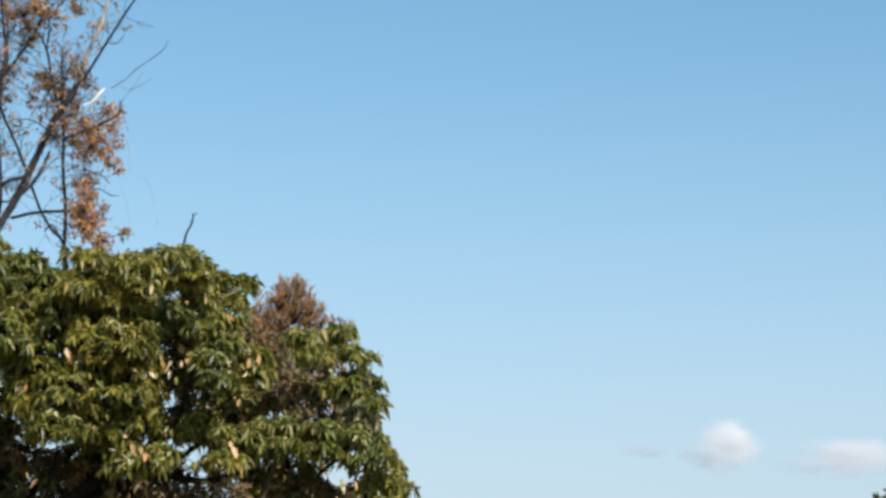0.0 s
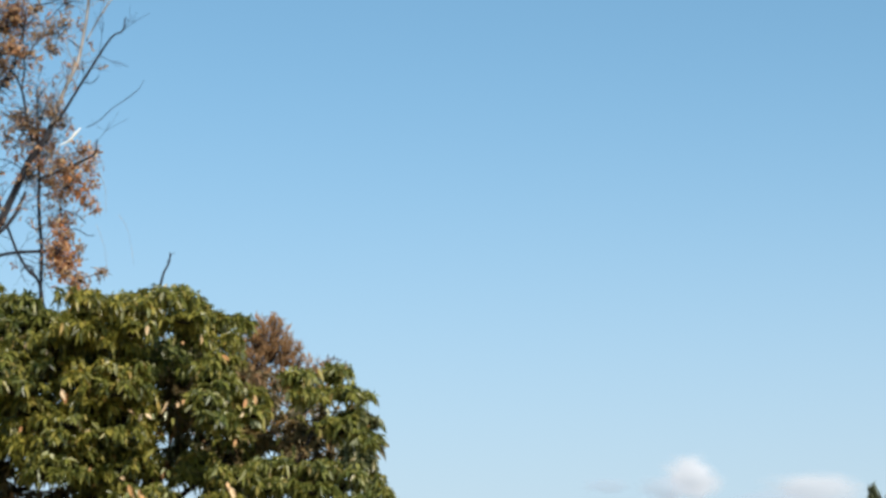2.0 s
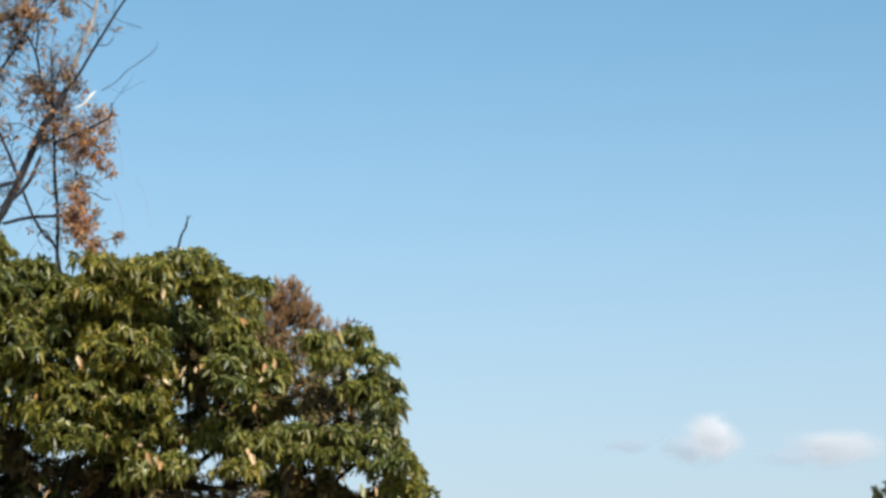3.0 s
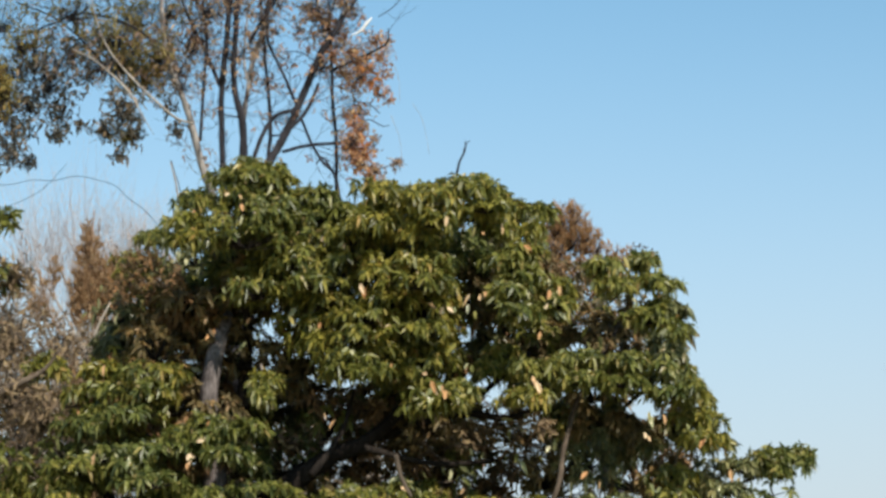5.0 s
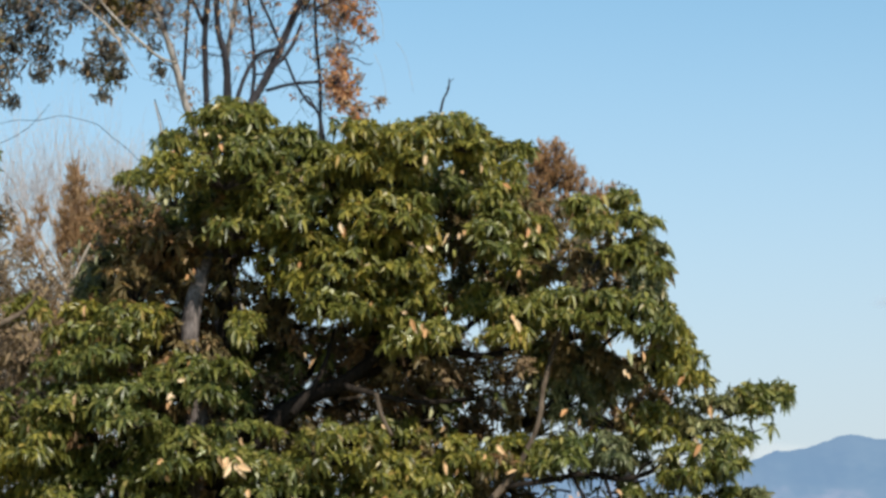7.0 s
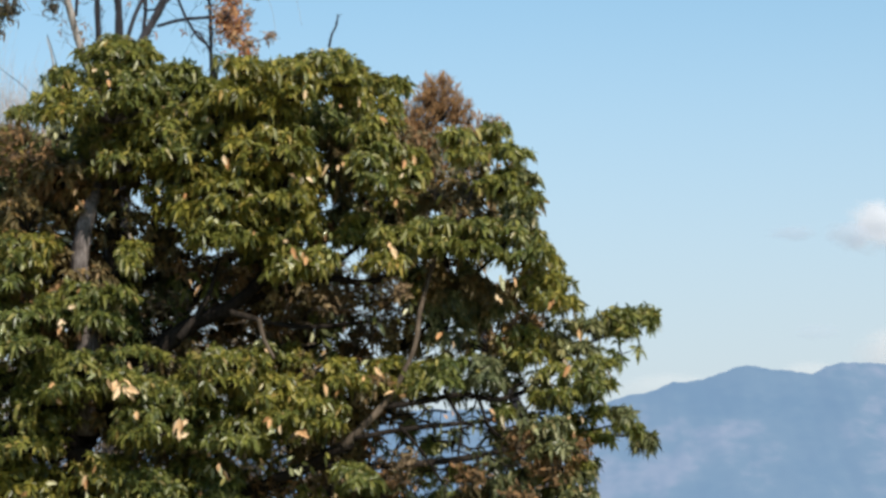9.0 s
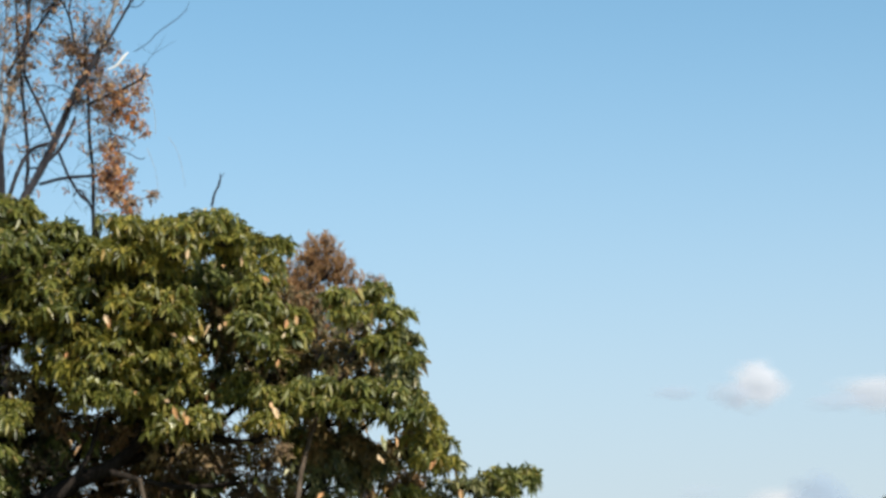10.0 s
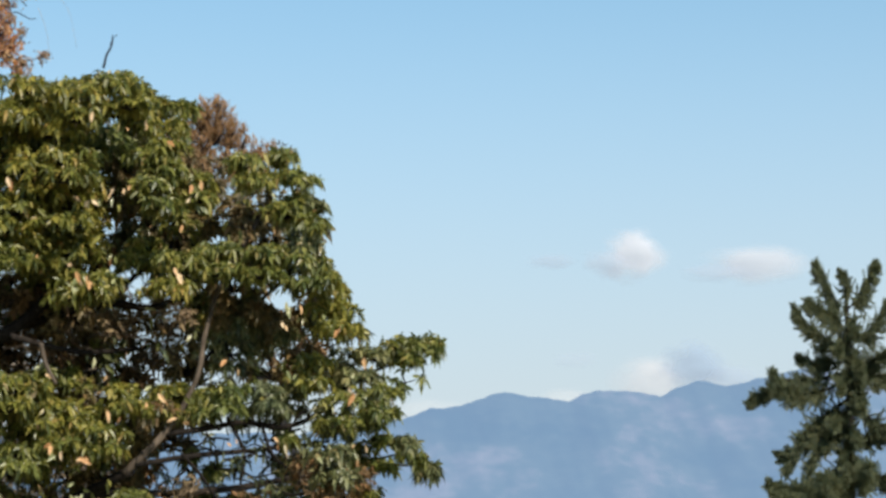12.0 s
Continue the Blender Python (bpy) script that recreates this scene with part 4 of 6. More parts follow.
        part("branchlet", twigs_to(rng, mid, ends, 0.003), wood, twig, kind="stuff")
    for x, y, z, r, flat in NEAR_DRY:
        clump(tree, rng, (x, y, z), (r, r, r * flat), int(24 + 80 * r), (LEAF_DRY, LEAF_BROWN_SHADE, LEAF_WITHERED)[int(rng.integers(3))], BARK_GREY, 3, 0.062, (20, 160), (0.0, 0.5), 0.36, 0.1, -1.0, 0.004, "dry_clump", "dry brown leaves and twigs", True)
    for x, y, z, r, flat in NEAR_RUSTY:
        clump(tree, rng, (x, y, z), (r, r, r * flat), int(14 + 50 * r), LEAF_WITHERED, BARK_GREY, 3, 0.062, (20, 130), (0.0, 0.4), 0.24, 0.5, -1.0, 0.003, "rusty_clump", "rust-brown withered leaves", True)
    # the last small boughs at the rim and in the gaps
    limb(tree, rng, [(0.37, 19.35, 2.90, 0.009), (0.59, 19.35, 2.96, 0.008), (0.78, 19.35, 2.99, 0.006), (0.88, 19.35, 2.93, 0.005), (0.96, 19.35, 2.85, 0.003)], BARK_DARK_SHADED, "twig", 5)
    for x, y, z, r, flat in LATE_BOUGHS:
        bough(tree, rng, (x, y, z), r, flat, LEAF_GREEN, 0.8)
    for x, y, z, r in LATE_DEPTH:
        clump(tree, rng, (x, y, z), (r, r, r * 0.85), int(16 + 90 * r), LEAF_BROWN_SHADE if rng.uniform() < 0.5 else LEAF_SHEEN, BARK_DARK_SHADED, size=0.075, low=-0.9)
    return tree


broadleaf = build_broadleaf()


def leaf_mesh(name, length, width, droop, mat, seed):
    rng = np.random.default_rng(seed)
    one = blades(rng, np.zeros((1, 3)), np.array([[0, -0.25, -0.97]]), np.array([[0.2, -1.0, 0.1]]), np.array([length]), np.array([width]), np.array([droop]))
    return mesh_of(name, *one, mat)


def hang_leaves(tree, meshes, spots, each, spread, rng, name, label=""):
    """Single leaves hung in small bunches."""
    ax, ay, az = anchor_of(tree)
    for x, y, z in spots:
        for _ in range(each):
            ob = new(name, meshes[int(rng.integers(len(meshes)))])
            ob.parent = tree
            dx, dy, dz = rng.normal(0, spread, 3)
            s = rng.uniform(0.5, 1.05)
            ob.matrix_local = pose(x - ax + dx, y - ay + dy * 0.6, z - az + dz + 0.04, rng.normal(0, 24), rng.normal(0, 28), rng.uniform(-70, 70)) @ Matrix.Scale(s, 4)
            tagged(ob, label)


TAN_LEAVES = [leaf_mesh("dead_leaf", 0.086, 0.036, d, LEAF_TAN, 3) for d in (0.0, 0.15, -0.12)]
BUNCH_LEAVES = [leaf_mesh("dead_leaf", 0.12, 0.046, d, LEAF_CREAM, 9) for d in (0.0, 0.2, -0.1)]
GLINT_LEAVES = [leaf_mesh("leaf", 0.085, 0.033, d, LEAF_GLINT, 7) for d in (0.1, 0.3, -0.05)]
GREEN_LEAVES = [leaf_mesh("leaf", 0.10, 0.032, d, LEAF_SINGLE, 4) for d in (0.05, 0.2, -0.1)]
hang_rng = np.random.default_rng(5)
for group in CROWN:
    front = [(x + hang_rng.uniform(-0.75, 0.75) * r, y - r * 0.85, z + hang_rng.uniform(-0.8, 0.3) * r * flat) for x, y, z, r, flat in group if r > 0.12 for _ in range(2)]
    hang_leaves(broadleaf, GREEN_LEAVES, front, 1, 0.03, hang_rng, "leaf")
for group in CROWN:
    # glossy leaves coloured pale to imitate glints of the sky
    glints = [(x + hang_rng.uniform(-0.6, 0.6) * r, y - r * hang_rng.uniform(0.6, 0.95), z + hang_rng.uniform(-0.7, 0.5) * r * flat) for x, y, z, r, flat in group if r > 0.14 and x < 0.7]
    hang_leaves(broadleaf, GLINT_LEAVES, glints, 2, 0.03, hang_rng, "leaf", "glossy leaf with its glint painted in as pale green")
for group in CROWN:
    odd = [(x + hang_rng.uniform(-0.6, 0.6) * r, y - r * 0.9, z + hang_rng.uniform(-0.6, 0.4) * r * flat) for x, y, z, r, flat in group if r > 0.14 and x < 0.7 and hang_rng.uniform() < 0.45]
    hang_leaves(broadleaf, TAN_LEAVES, odd, 1, 0.02, hang_rng, "dead_leaf", "dead tan leaf")
hang_leaves(broadleaf, BUNCH_LEAVES, DEAD_BUNCHES[:2], 10, 0.032, hang_rng, "dead_leaf", "dead cream-tan leaf")
hang_leaves(broadleaf, TAN_LEAVES, DEAD_BUNCHES[2:], 4, 0.03, hang_rng, "dead_leaf", "dead tan leaf")
hang_leaves(broadleaf, TAN_LEAVES, DEAD_SINGLES, 2, 0.03, hang_rng, "dead_leaf", "dead tan leaf")

# ---- the neighbouring tree at the side ----
SIDE_TRUNK = [
    (-4.93, 19.20, -0.10, 0.160),
    (-4.90, 19.20, 0.80, 0.110),
    (-4.93, 19.20, 2.25, 0.093),
    (-4.89, 19.10, 3.18, 0.077),
    (-4.81, 19.00, 3.93, 0.061),
]
SIDE_LIMBS = [
    [(-4.81, 19.00, 3.93, 0.046), (-4.69, 18.90, 4.45, 0.034), (-4.58, 18.90, 4.99, 0.023), (-4.48, 18.90, 5.37, 0.011)],
    [(-4.81, 19.00, 3.93, 0.038), (-4.42, 18.80, 4.13, 0.027), (-4.15, 18.90, 4.29, 0.015), (-4.03, 18.90, 4.44, 0.008)],
    [(-4.88, 19.00, 3.55, 0.035), (-4.43, 18.90, 3.61, 0.023), (-4.13, 18.90, 3.69, 0.011)],
]
SIDE_GREEN = [
    (-4.46, 18.90, 5.33, 0.18, 0.60),
    (-4.71, 18.90, 5.34, 0.27, 0.60),
    (-4.54, 18.90, 4.91, 0.19, 0.60),
    (-4.81, 18.90, 4.88, 0.31, 0.60),
    (-4.25, 19.40, 4.40, 0.16, 0.50),
    (-4.44, 18.90, 3.69, 0.27, 0.50),
    (-4.79, 18.90, 3.92, 0.31, 0.60),
    (-4.13, 18.90, 3.61, 0.23, 0.50),
    (-4.81, 18.90, 3.35, 0.34, 0.60),
    (-4.43, 18.90, 3.28, 0.31, 0.50),
]
SIDE_DRY = [
    (-4.42, 18.90, 4.45, 0.18, 0.80),
    (-4.69, 18.90, 4.48, 0.25, 0.80),
    (-4.35, 18.90, 4.95, 0.15, 0.90),
    (-4.33, 18.90, 4.14, 0.23, 0.80),
    (-4.10, 18.90, 3.99, 0.19, 0.80),
    (-4.64, 18.90, 4.15, 0.23, 0.80),
    (-4.03, 19.50, 4.22, 0.16, 0.80),
]


def build_side_tree():
    rng = np.random.default_rng(23)
    x, y = SIDE_TRUNK[0][:2]
    tree = thing("side_tree", x, y, 0, "smaller evergreen tree with drooping green and browned leaves", "tree")
    limb(tree, rng, SIDE_TRUNK, BARK_GREY, "trunk", 12)
    for line in SIDE_LIMBS:
        limb(tree, rng, line, BARK_GREY)
    for x, y, z, r, flat in SIDE_GREEN:
        clump(tree, rng, (x, y, z), (r, r * 1.1, r * flat), int(12 + 60 * r), LEAF_GREEN, BARK_GREY)
    for x, y, z, r, flat in SIDE_DRY:
        clump(tree, rng, (x, y, z), (r, r, r * flat), int(40 + 150 * r), LEAF_DRY, BARK_GREY, 4, 0.07, (20, 150), (0.0, 0.5), 0.3, 0.2, -1.0, 0.004, "dry_clump", "dry brown leaves and grey twigs", True)
    return tree


build_side_tree()

# ---- the tall many-stemmed tree behind ----
BACK_BASE = (-5.75, 38.40)
BACK_TRUNK = [
    (-5.75, 38.40, -0.10, 0.360),
    (-5.75, 38.40, 1.50, 0.255),
    (-5.75, 38.40, 4.50, 0.225),
    (-5.78, 38.40, 8.38, 0.165),
]
ORANGE_LEAVES = [
    (-4.20, 37.94, 10.20, 0.120, 1.1, 20),
    (-4.33, 38.31, 10.20, 0.075, 0.8, 6),
    (-4.16, 38.10, 10.00, 0.120, 1.0, 16),
    (-4.16, 38.37, 10.68, 0.090, 0.8, 9),
    (-3.85, 38.40, 10.95, 0.090, 0.8, 9),
    (-3.64, 37.72, 10.68, 0.060, 0.6, 3),
    (-4.12, 37.66, 11.26, 0.135, 0.8, 14),
    (-4.09, 38.66, 11.40, 0.120, 0.8, 10),
    (-3.78, 37.96, 11.37, 0.090, 0.9, 7),
    (-3.87, 37.94, 11.61, 0.105, 0.8, 7),
    (-4.26, 38.85, 11.28, 0.120, 0.8, 10),
    (-4.56, 38.22, 11.50, 0.120, 1.0, 12),
    (-4.49, 38.66, 11.95, 0.090, 1.1, 9),
    (-3.96, 38.22, 11.08, 0.090, 0.8, 6),
]
ORANGE_LEAVES_HIGH = [
    (-4.25, 38.41, 11.02, 0.090, 0.8, 5),
    (-4.04, 37.83, 9.85, 0.105, 0.9, 8),
    (-3.76, 38.41, 11.23, 0.060, 1.0, 4),
    (-3.79, 38.69, 11.77, 0.075, 1.0, 5),
    (-5.01, 38.28, 13.74, 0.150, 1.1, 26),
    (-5.11, 38.54, 13.60, 0.135, 0.9, 22),
    (-4.89, 38.46, 13.63, 0.135, 0.9, 16),
    (-4.92, 37.72, 13.02, 0.090, 1.0, 10),
    (-4.86, 38.56, 13.17, 0.090, 1.0, 8),
    (-4.30, 38.36, 10.63, 0.075, 0.8, 4),
]
GOLDEN_LEAVES = [
    (-9.18, 38.01, 11.02, 0.105, 1.7, 26),
    (-9.27, 37.68, 10.81, 0.165, 1.5, 30),
    (-9.29, 38.69, 11.46, 0.090, 1.2, 10),
    (-6.98, 38.22, 11.29, 0.120, 1.1, 10),
    (-7.40, 38.52, 11.70, 0.150, 1.0, 8),
]
BROWN_LEAVES = [
    (-4.92, 38.70, 12.28, 0.150, 0.7, 16),
    (-4.79, 38.51, 12.09, 0.120, 0.8, 12),
    (-5.07, 38.76, 12.03, 0.075, 1.3, 5),
    (-4.35, 38.13, 12.25, 0.105, 1.4, 14),
    (-4.29, 38.61, 12.18, 0.105, 0.7, 9),
    (-4.58, 38.19, 11.89, 0.105, 1.2, 10),
    (-4.73, 38.78, 11.46, 0.105, 0.8, 10),
    (-4.44, 38.70, 11.34, 0.120, 0.9, 11),
    (-4.20, 37.77, 11.40, 0.105, 0.8, 9),
    (-3.85, 37.81, 9.73, 0.105, 0.7, 8),
    (-3.57, 37.91, 9.85, 0.075, 0.8, 5),
    (-3.98, 38.80, 10.36, 0.075, 1.8, 5),
    (-4.09, 38.17, 10.42, 0.090, 0.9, 6),
    (-3.93, 38.40, 9.72, 0.090, 0.6, 5),
]
BROWN_LEAVES_HIGH = [
    (-5.14, 38.01, 13.08, 0.165, 0.9, 20),
    (-5.34, 38.27, 13.06, 0.090, 0.9, 7),
    (-4.92, 38.12, 13.12, 0.090, 1.0, 7),
    (-4.44, 38.07, 13.14, 0.060, 1.5, 4),
    (-5.13, 38.36, 12.96, 0.090, 0.8, 8),
    (-4.75, 38.36, 13.15, 0.075, 1.0, 4),
    (-4.49, 38.73, 13.60, 0.135, 0.8, 12),
    (-4.30, 38.47, 13.62, 0.090, 0.9, 7),
    (-4.46, 38.76, 13.33, 0.060, 1.2, 5),
    (-4.71, 38.69, 13.90, 0.075, 1.0, 6),
    (-5.04, 38.84, 14.22, 0.150, 0.8, 16),
    (-4.25, 38.46, 14.01, 0.240, 0.6, 7),
    (-4.56, 37.84, 13.26, 0.105, 0.9, 6),
    (-4.84, 38.69, 11.91, 0.135, 0.9, 6),
]
BROWN_LEAVES_OUTER = [
    (-4.58, 38.80, 11.77, 0.240, 1.2, 16),
    (-4.11, 38.73, 11.64, 0.210, 1.0, 14),
    (-4.23, 38.34, 10.84, 0.195, 1.3, 12),
    (-4.16, 38.51, 11.29, 0.180, 1.0, 10),
    (-4.49, 37.91, 12.19, 0.195, 1.2, 10),
    (-5.10, 38.66, 12.90, 0.270, 1.0, 12),
    (-4.20, 38.34, 10.14, 0.180, 1.0, 10),
    (-5.22, 37.99, 12.28, 0.225, 1.2, 7),
    (-6.54, 37.72, 11.08, 0.300, 1.0, 14),
    (-5.99, 38.67, 11.80, 0.465, 0.8, 12),
    (-6.98, 38.84, 12.10, 0.390, 0.8, 18),
    (-7.73, 37.76, 11.43, 0.465, 0.8, 16),
    (-8.85, 38.61, 11.76, 0.465, 0.9, 16),
    (-6.69, 38.14, 11.43, 0.315, 1.1, 26),
]
BROWN_LEAVES_LAST = [
    (-6.45, 37.83, 11.67, 0.300, 1.0, 16),
    (-6.23, 38.01, 12.13, 0.300, 0.7, 22),
    (-6.54, 38.58, 11.79, 0.150, 1.1, 12),
    (-6.03, 38.70, 12.37, 0.345, 0.5, 12),
    (-6.41, 37.71, 12.60, 0.375, 0.8, 22),
    (-5.88, 38.38, 13.44, 0.465, 0.7, 20),
    (-8.27, 37.71, 11.43, 0.375, 0.8, 10),
    (-5.19, 38.51, 13.71, 0.390, 0.7, 18),
    (-5.26, 38.04, 11.86, 0.225, 0.9, 4),
]
OLIVE_LEAVES = [
    (-7.59, 38.70, 11.59, 0.330, 0.9, 60),
    (-7.28, 38.82, 11.37, 0.270, 0.9, 44),
    (-7.67, 38.25, 11.80, 0.360, 0.7, 46),
    (-7.47, 38.85, 12.36, 0.465, 0.8, 44),
    (-6.94, 38.03, 11.49, 0.210, 1.0, 22),
    (-9.06, 37.74, 10.93, 0.150, 1.7, 30),
    (-9.42, 38.37, 10.98, 0.210, 1.4, 26),
    (-8.11, 37.70, 12.15, 0.540, 0.7, 34),
    (-8.85, 37.89, 11.61, 0.255, 0.7, 18),
    (-9.24, 38.14, 12.13, 0.465, 0.8, 26),
    (-6.90, 38.38, 12.31, 0.390, 0.8, 22),
    (-7.60, 37.83, 12.82, 0.615, 0.7, 36),
    (-8.68, 37.70, 12.79, 0.615, 0.7, 36),
    (-7.52, 38.69, 10.45, 0.105, 1.2, 8),
]
GREY_LEAVES = [
    (-7.41, 38.03, 10.69, 0.195, 1.2, 22),
    (-7.83, 38.80, 10.60, 0.150, 1.0, 11),
    (-7.41, 38.73, 10.50, 0.120, 1.1, 9),
    (-7.49, 38.10, 10.05, 0.090, 0.9, 5),
    (-8.52, 38.20, 11.23, 0.345, 1.0, 22),
    (-8.80, 38.28, 10.95, 0.270, 1.1, 18),
    (-8.43, 38.43, 10.81, 0.180, 1.2, 14),
    (-8.41, 38.37, 10.44, 0.105, 1.2, 7),
    (-9.00, 38.33, 10.56, 0.210, 1.3, 16),
    (-9.10, 38.40, 10.17, 0.165, 1.1, 11),
    (-8.92, 38.78, 10.12, 0.090, 1.0, 5),
    (-8.10, 38.27, 10.56, 0.045, 1.2, 2),
    (-6.67, 38.16, 10.39, 0.090, 1.3, 4),
    (-6.90, 38.52, 10.80, 0.105, 1.0, 3),
]
GREY_LEAVES_HIGH = [
    (-9.39, 37.94, 10.47, 0.390, 1.2, 24),
    (-7.92, 38.01, 11.26, 0.240, 1.0, 9),
    (-8.34, 38.82, 11.88, 0.360, 1.0, 18),
    (-8.94, 38.28, 11.43, 0.315, 1.0, 14),
]
BRIGHT_LEAVES = [
    (-4.18, 38.20, 10.25, 0.11, 1.2, 7),
    (-4.07, 38.20, 10.10, 0.13, 1.2, 8),
    (-4.13, 38.20, 9.93, 0.13, 1.2, 8),
    (-4.22, 38.20, 10.50, 0.09, 1.2, 5),
    (-3.98, 38.20, 9.80, 0.10, 1.2, 6),
    (-4.10, 38.10, 11.20, 0.16, 1.0, 5),
    (-3.85, 38.10, 11.05, 0.13, 1.0, 4),
]
BACK_LEAVES = [("orange", ORANGE_LEAVES), ("orange", ORANGE_LEAVES_HIGH), ("golden", GOLDEN_LEAVES), ("brown", BROWN_LEAVES), ("brown", BROWN_LEAVES_HIGH), ("brown", BROWN_LEAVES_OUTER), ("brown", BROWN_LEAVES_LAST), ("olive", OLIVE_LEAVES), ("grey", GREY_LEAVES), ("grey", GREY_LEAVES_HIGH), ("bright orange", BRIGHT_LEAVES)]


def stem(tree, rng, points, mat, leaf, bare=10.8):
    """A stem set with fine forked shoots, thick with them only above the bare stretch, and a few leaves on their tips."""
    c = curve_through(points, 7)
    ob = part("stem", tube(c, 8, 0.16, rng), mat, tree, "", True)
    span = np.linalg.norm(np.diff(c[:, :3], axis=0), axis=1).sum()
    lines, tips = [], []
    for _ in range(int(span * 14)):
        k = int(rng.integers(2, len(c) - 1))
        at, way = c[k, :3], unit(c[k, :3] - c[k - 1, :3])
        if rng.uniform() > np.interp(at[2], (bare - 0.9, bare + 0.75), (0.3, 1.0)):
            continue
        go = unit(way * 0.6 + rng.normal(0, 0.7, 3) + np.array([0, 0, 0.25]))
        long = rng.uniform(0.18, 0.63)
        thick = min(0.0052, c[k, 3] * 0.5)
        end = at + go * long + rng.normal(0, 0.045, 3)
        mid = (at + end) / 2 + rng.normal(0, 0.045, 3)
        lines.append(tube(curve_through([(*at, thick), (*mid, thick * 0.7), (*end, 0.0018)], 3), 4))
        tips.append(end)
        for _ in range(3):
            tip = mid + unit(go + rng.normal(0, 0.6, 3)) * long * rng.uniform(0.3, 0.7)
            lines.append(tube(curve_through([(*mid, thick * 0.5), (*((mid + tip) / 2 + rng.normal(0, 0.018, 3)), 0.0024), (*tip, 0.0014)], 2), 3))
            tips.append(tip)
    if lines:
        part("shoot_spray", joined(lines), mat, ob, kind="stuff")
        tips = np.array(tips)
        tips = tips[rng.uniform(0, 1, len(tips)) < np.interp(tips[:, 2], (bare - 0.6, bare + 0.75), (0.12, 0.45))]
        part("leaf_spray", rosettes(rng, tips, rng.normal(0, 1, tips.shape), 3, 0.075, (20, 140), (0.1, 0.7), 0.45), leaf, ob, kind="stuff")
    return ob


def build_tall_tree():
    rng = np.random.default_rng(37)
    tree = thing("tall_tree", BACK_BASE[0], BACK_BASE[1], 0, "tall many-stemmed tree, half bare, with orange and olive leaves", "tree")
    limb(tree, rng, BACK_TRUNK, BARK_STEM, "trunk", 14)
    stem(tree, rng, [(-5.85, 38.55, 8.49, 0.061), (-6.19, 38.40, 9.49, 0.054), (-6.31, 38.25, 9.85, 0.054), (-6.51, 38.10, 10.62, 0.048), (-6.75, 38.10, 11.26, 0.041), (-6.89, 38.10, 11.74, 0.038), (-7.00, 38.25, 12.76, 0.027), (-7.20, 38.25, 13.75, 0.013)], BARK_SUN_MOTTLED, LEAF_BROWN)
    stem(tree, rng, [(-6.36, 38.25, 10.26, 0.024), (-6.33, 38.25, 11.05, 0.022), (-6.30, 38.25, 11.77, 0.021), (-6.36, 38.25, 12.27, 0.017), (-6.21, 38.25, 13.08, 0.013), (-6.27, 38.25, 13.89, 0.007)], BARK_STEM, LEAF_BROWN)
    stem(tree, rng, [(-5.89, 38.55, 8.40, 0.055), (-6.06, 38.55, 9.43, 0.048), (-6.06, 38.40, 9.96, 0.045), (-6.10, 38.40, 10.92, 0.041), (-6.01, 38.25, 11.79, 0.038), (-5.99, 38.25, 12.43, 0.030), (-6.10, 38.25, 12.93, 0.024), (-6.23, 38.25, 13.65, 0.013)], BARK_STEM, LEAF_BROWN)
    stem(tree, rng, [(-6.12, 38.40, 11.08, 0.027), (-6.30, 38.40, 11.49, 0.027), (-6.43, 38.25, 11.77, 0.024), (-6.65, 38.25, 12.27, 0.021), (-6.89, 38.25, 13.08, 0.011)], BARK_STEM, LEAF_BROWN)
    stem(tree, rng, [(-5.73, 38.25, 8.43, 0.068), (-5.75, 38.25, 10.05, 0.058), (-5.78, 38.25, 10.56, 0.054), (-5.88, 38.25, 10.92, 0.044), (-5.91, 38.25, 11.31, 0.041), (-5.86, 38.10, 12.00, 0.038), (-5.88, 38.25, 12.84, 0.035), (-5.85, 38.25, 13.39, 0.027), (-5.79, 38.25, 14.20, 0.013)], BARK_STEM, LEAF_BROWN)
    stem(tree, rng, [(-5.76, 38.25, 10.56, 0.035), (-5.72, 38.40, 11.08, 0.035), (-5.67, 38.40, 11.40, 0.035), (-5.61, 38.55, 11.71, 0.032), (-5.50, 38.55, 12.10, 0.027), (-5.42, 38.55, 12.57, 0.024), (-5.46, 38.55, 13.33, 0.017), (-5.38, 38.25, 13.87, 0.007)], BARK_SUN_MOTTLED, LEAF_BROWN)
    stem(tree, rng, [(-5.58, 38.85, 8.68, 0.035), (-5.50, 38.85, 10.00, 0.028), (-5.46, 38.85, 10.57, 0.027), (-5.52, 38.85, 11.26, 0.024), (-5.58, 38.85, 11.83, 0.021), (-5.66, 38.85, 12.91, 0.015), (-5.62, 38.85, 13.74, 0.009)], BARK_STEM, LEAF_BROWN)
    stem(tree, rng, [(-5.72, 38.40, 11.08, 0.021), (-5.79, 38.40, 11.49, 0.017), (-5.75, 38.40, 12.13, 0.013), (-5.73, 38.40, 12.78, 0.011)], BARK_SUN_MOTTLED, LEAF_BROWN)
    stem(tree, rng, [(-5.64, 38.10, 8.80, 0.075), (-5.42, 38.10, 9.78, 0.061), (-5.21, 38.10, 10.18, 0.057), (-5.01, 38.10, 10.62, 0.054), (-4.83, 38.10, 11.05, 0.051), (-4.65, 38.10, 11.49, 0.044), (-4.47, 38.10, 11.76, 0.041), (-4.35, 38.10, 12.01, 0.038)], BARK_STEM, LEAF_ORANGE)
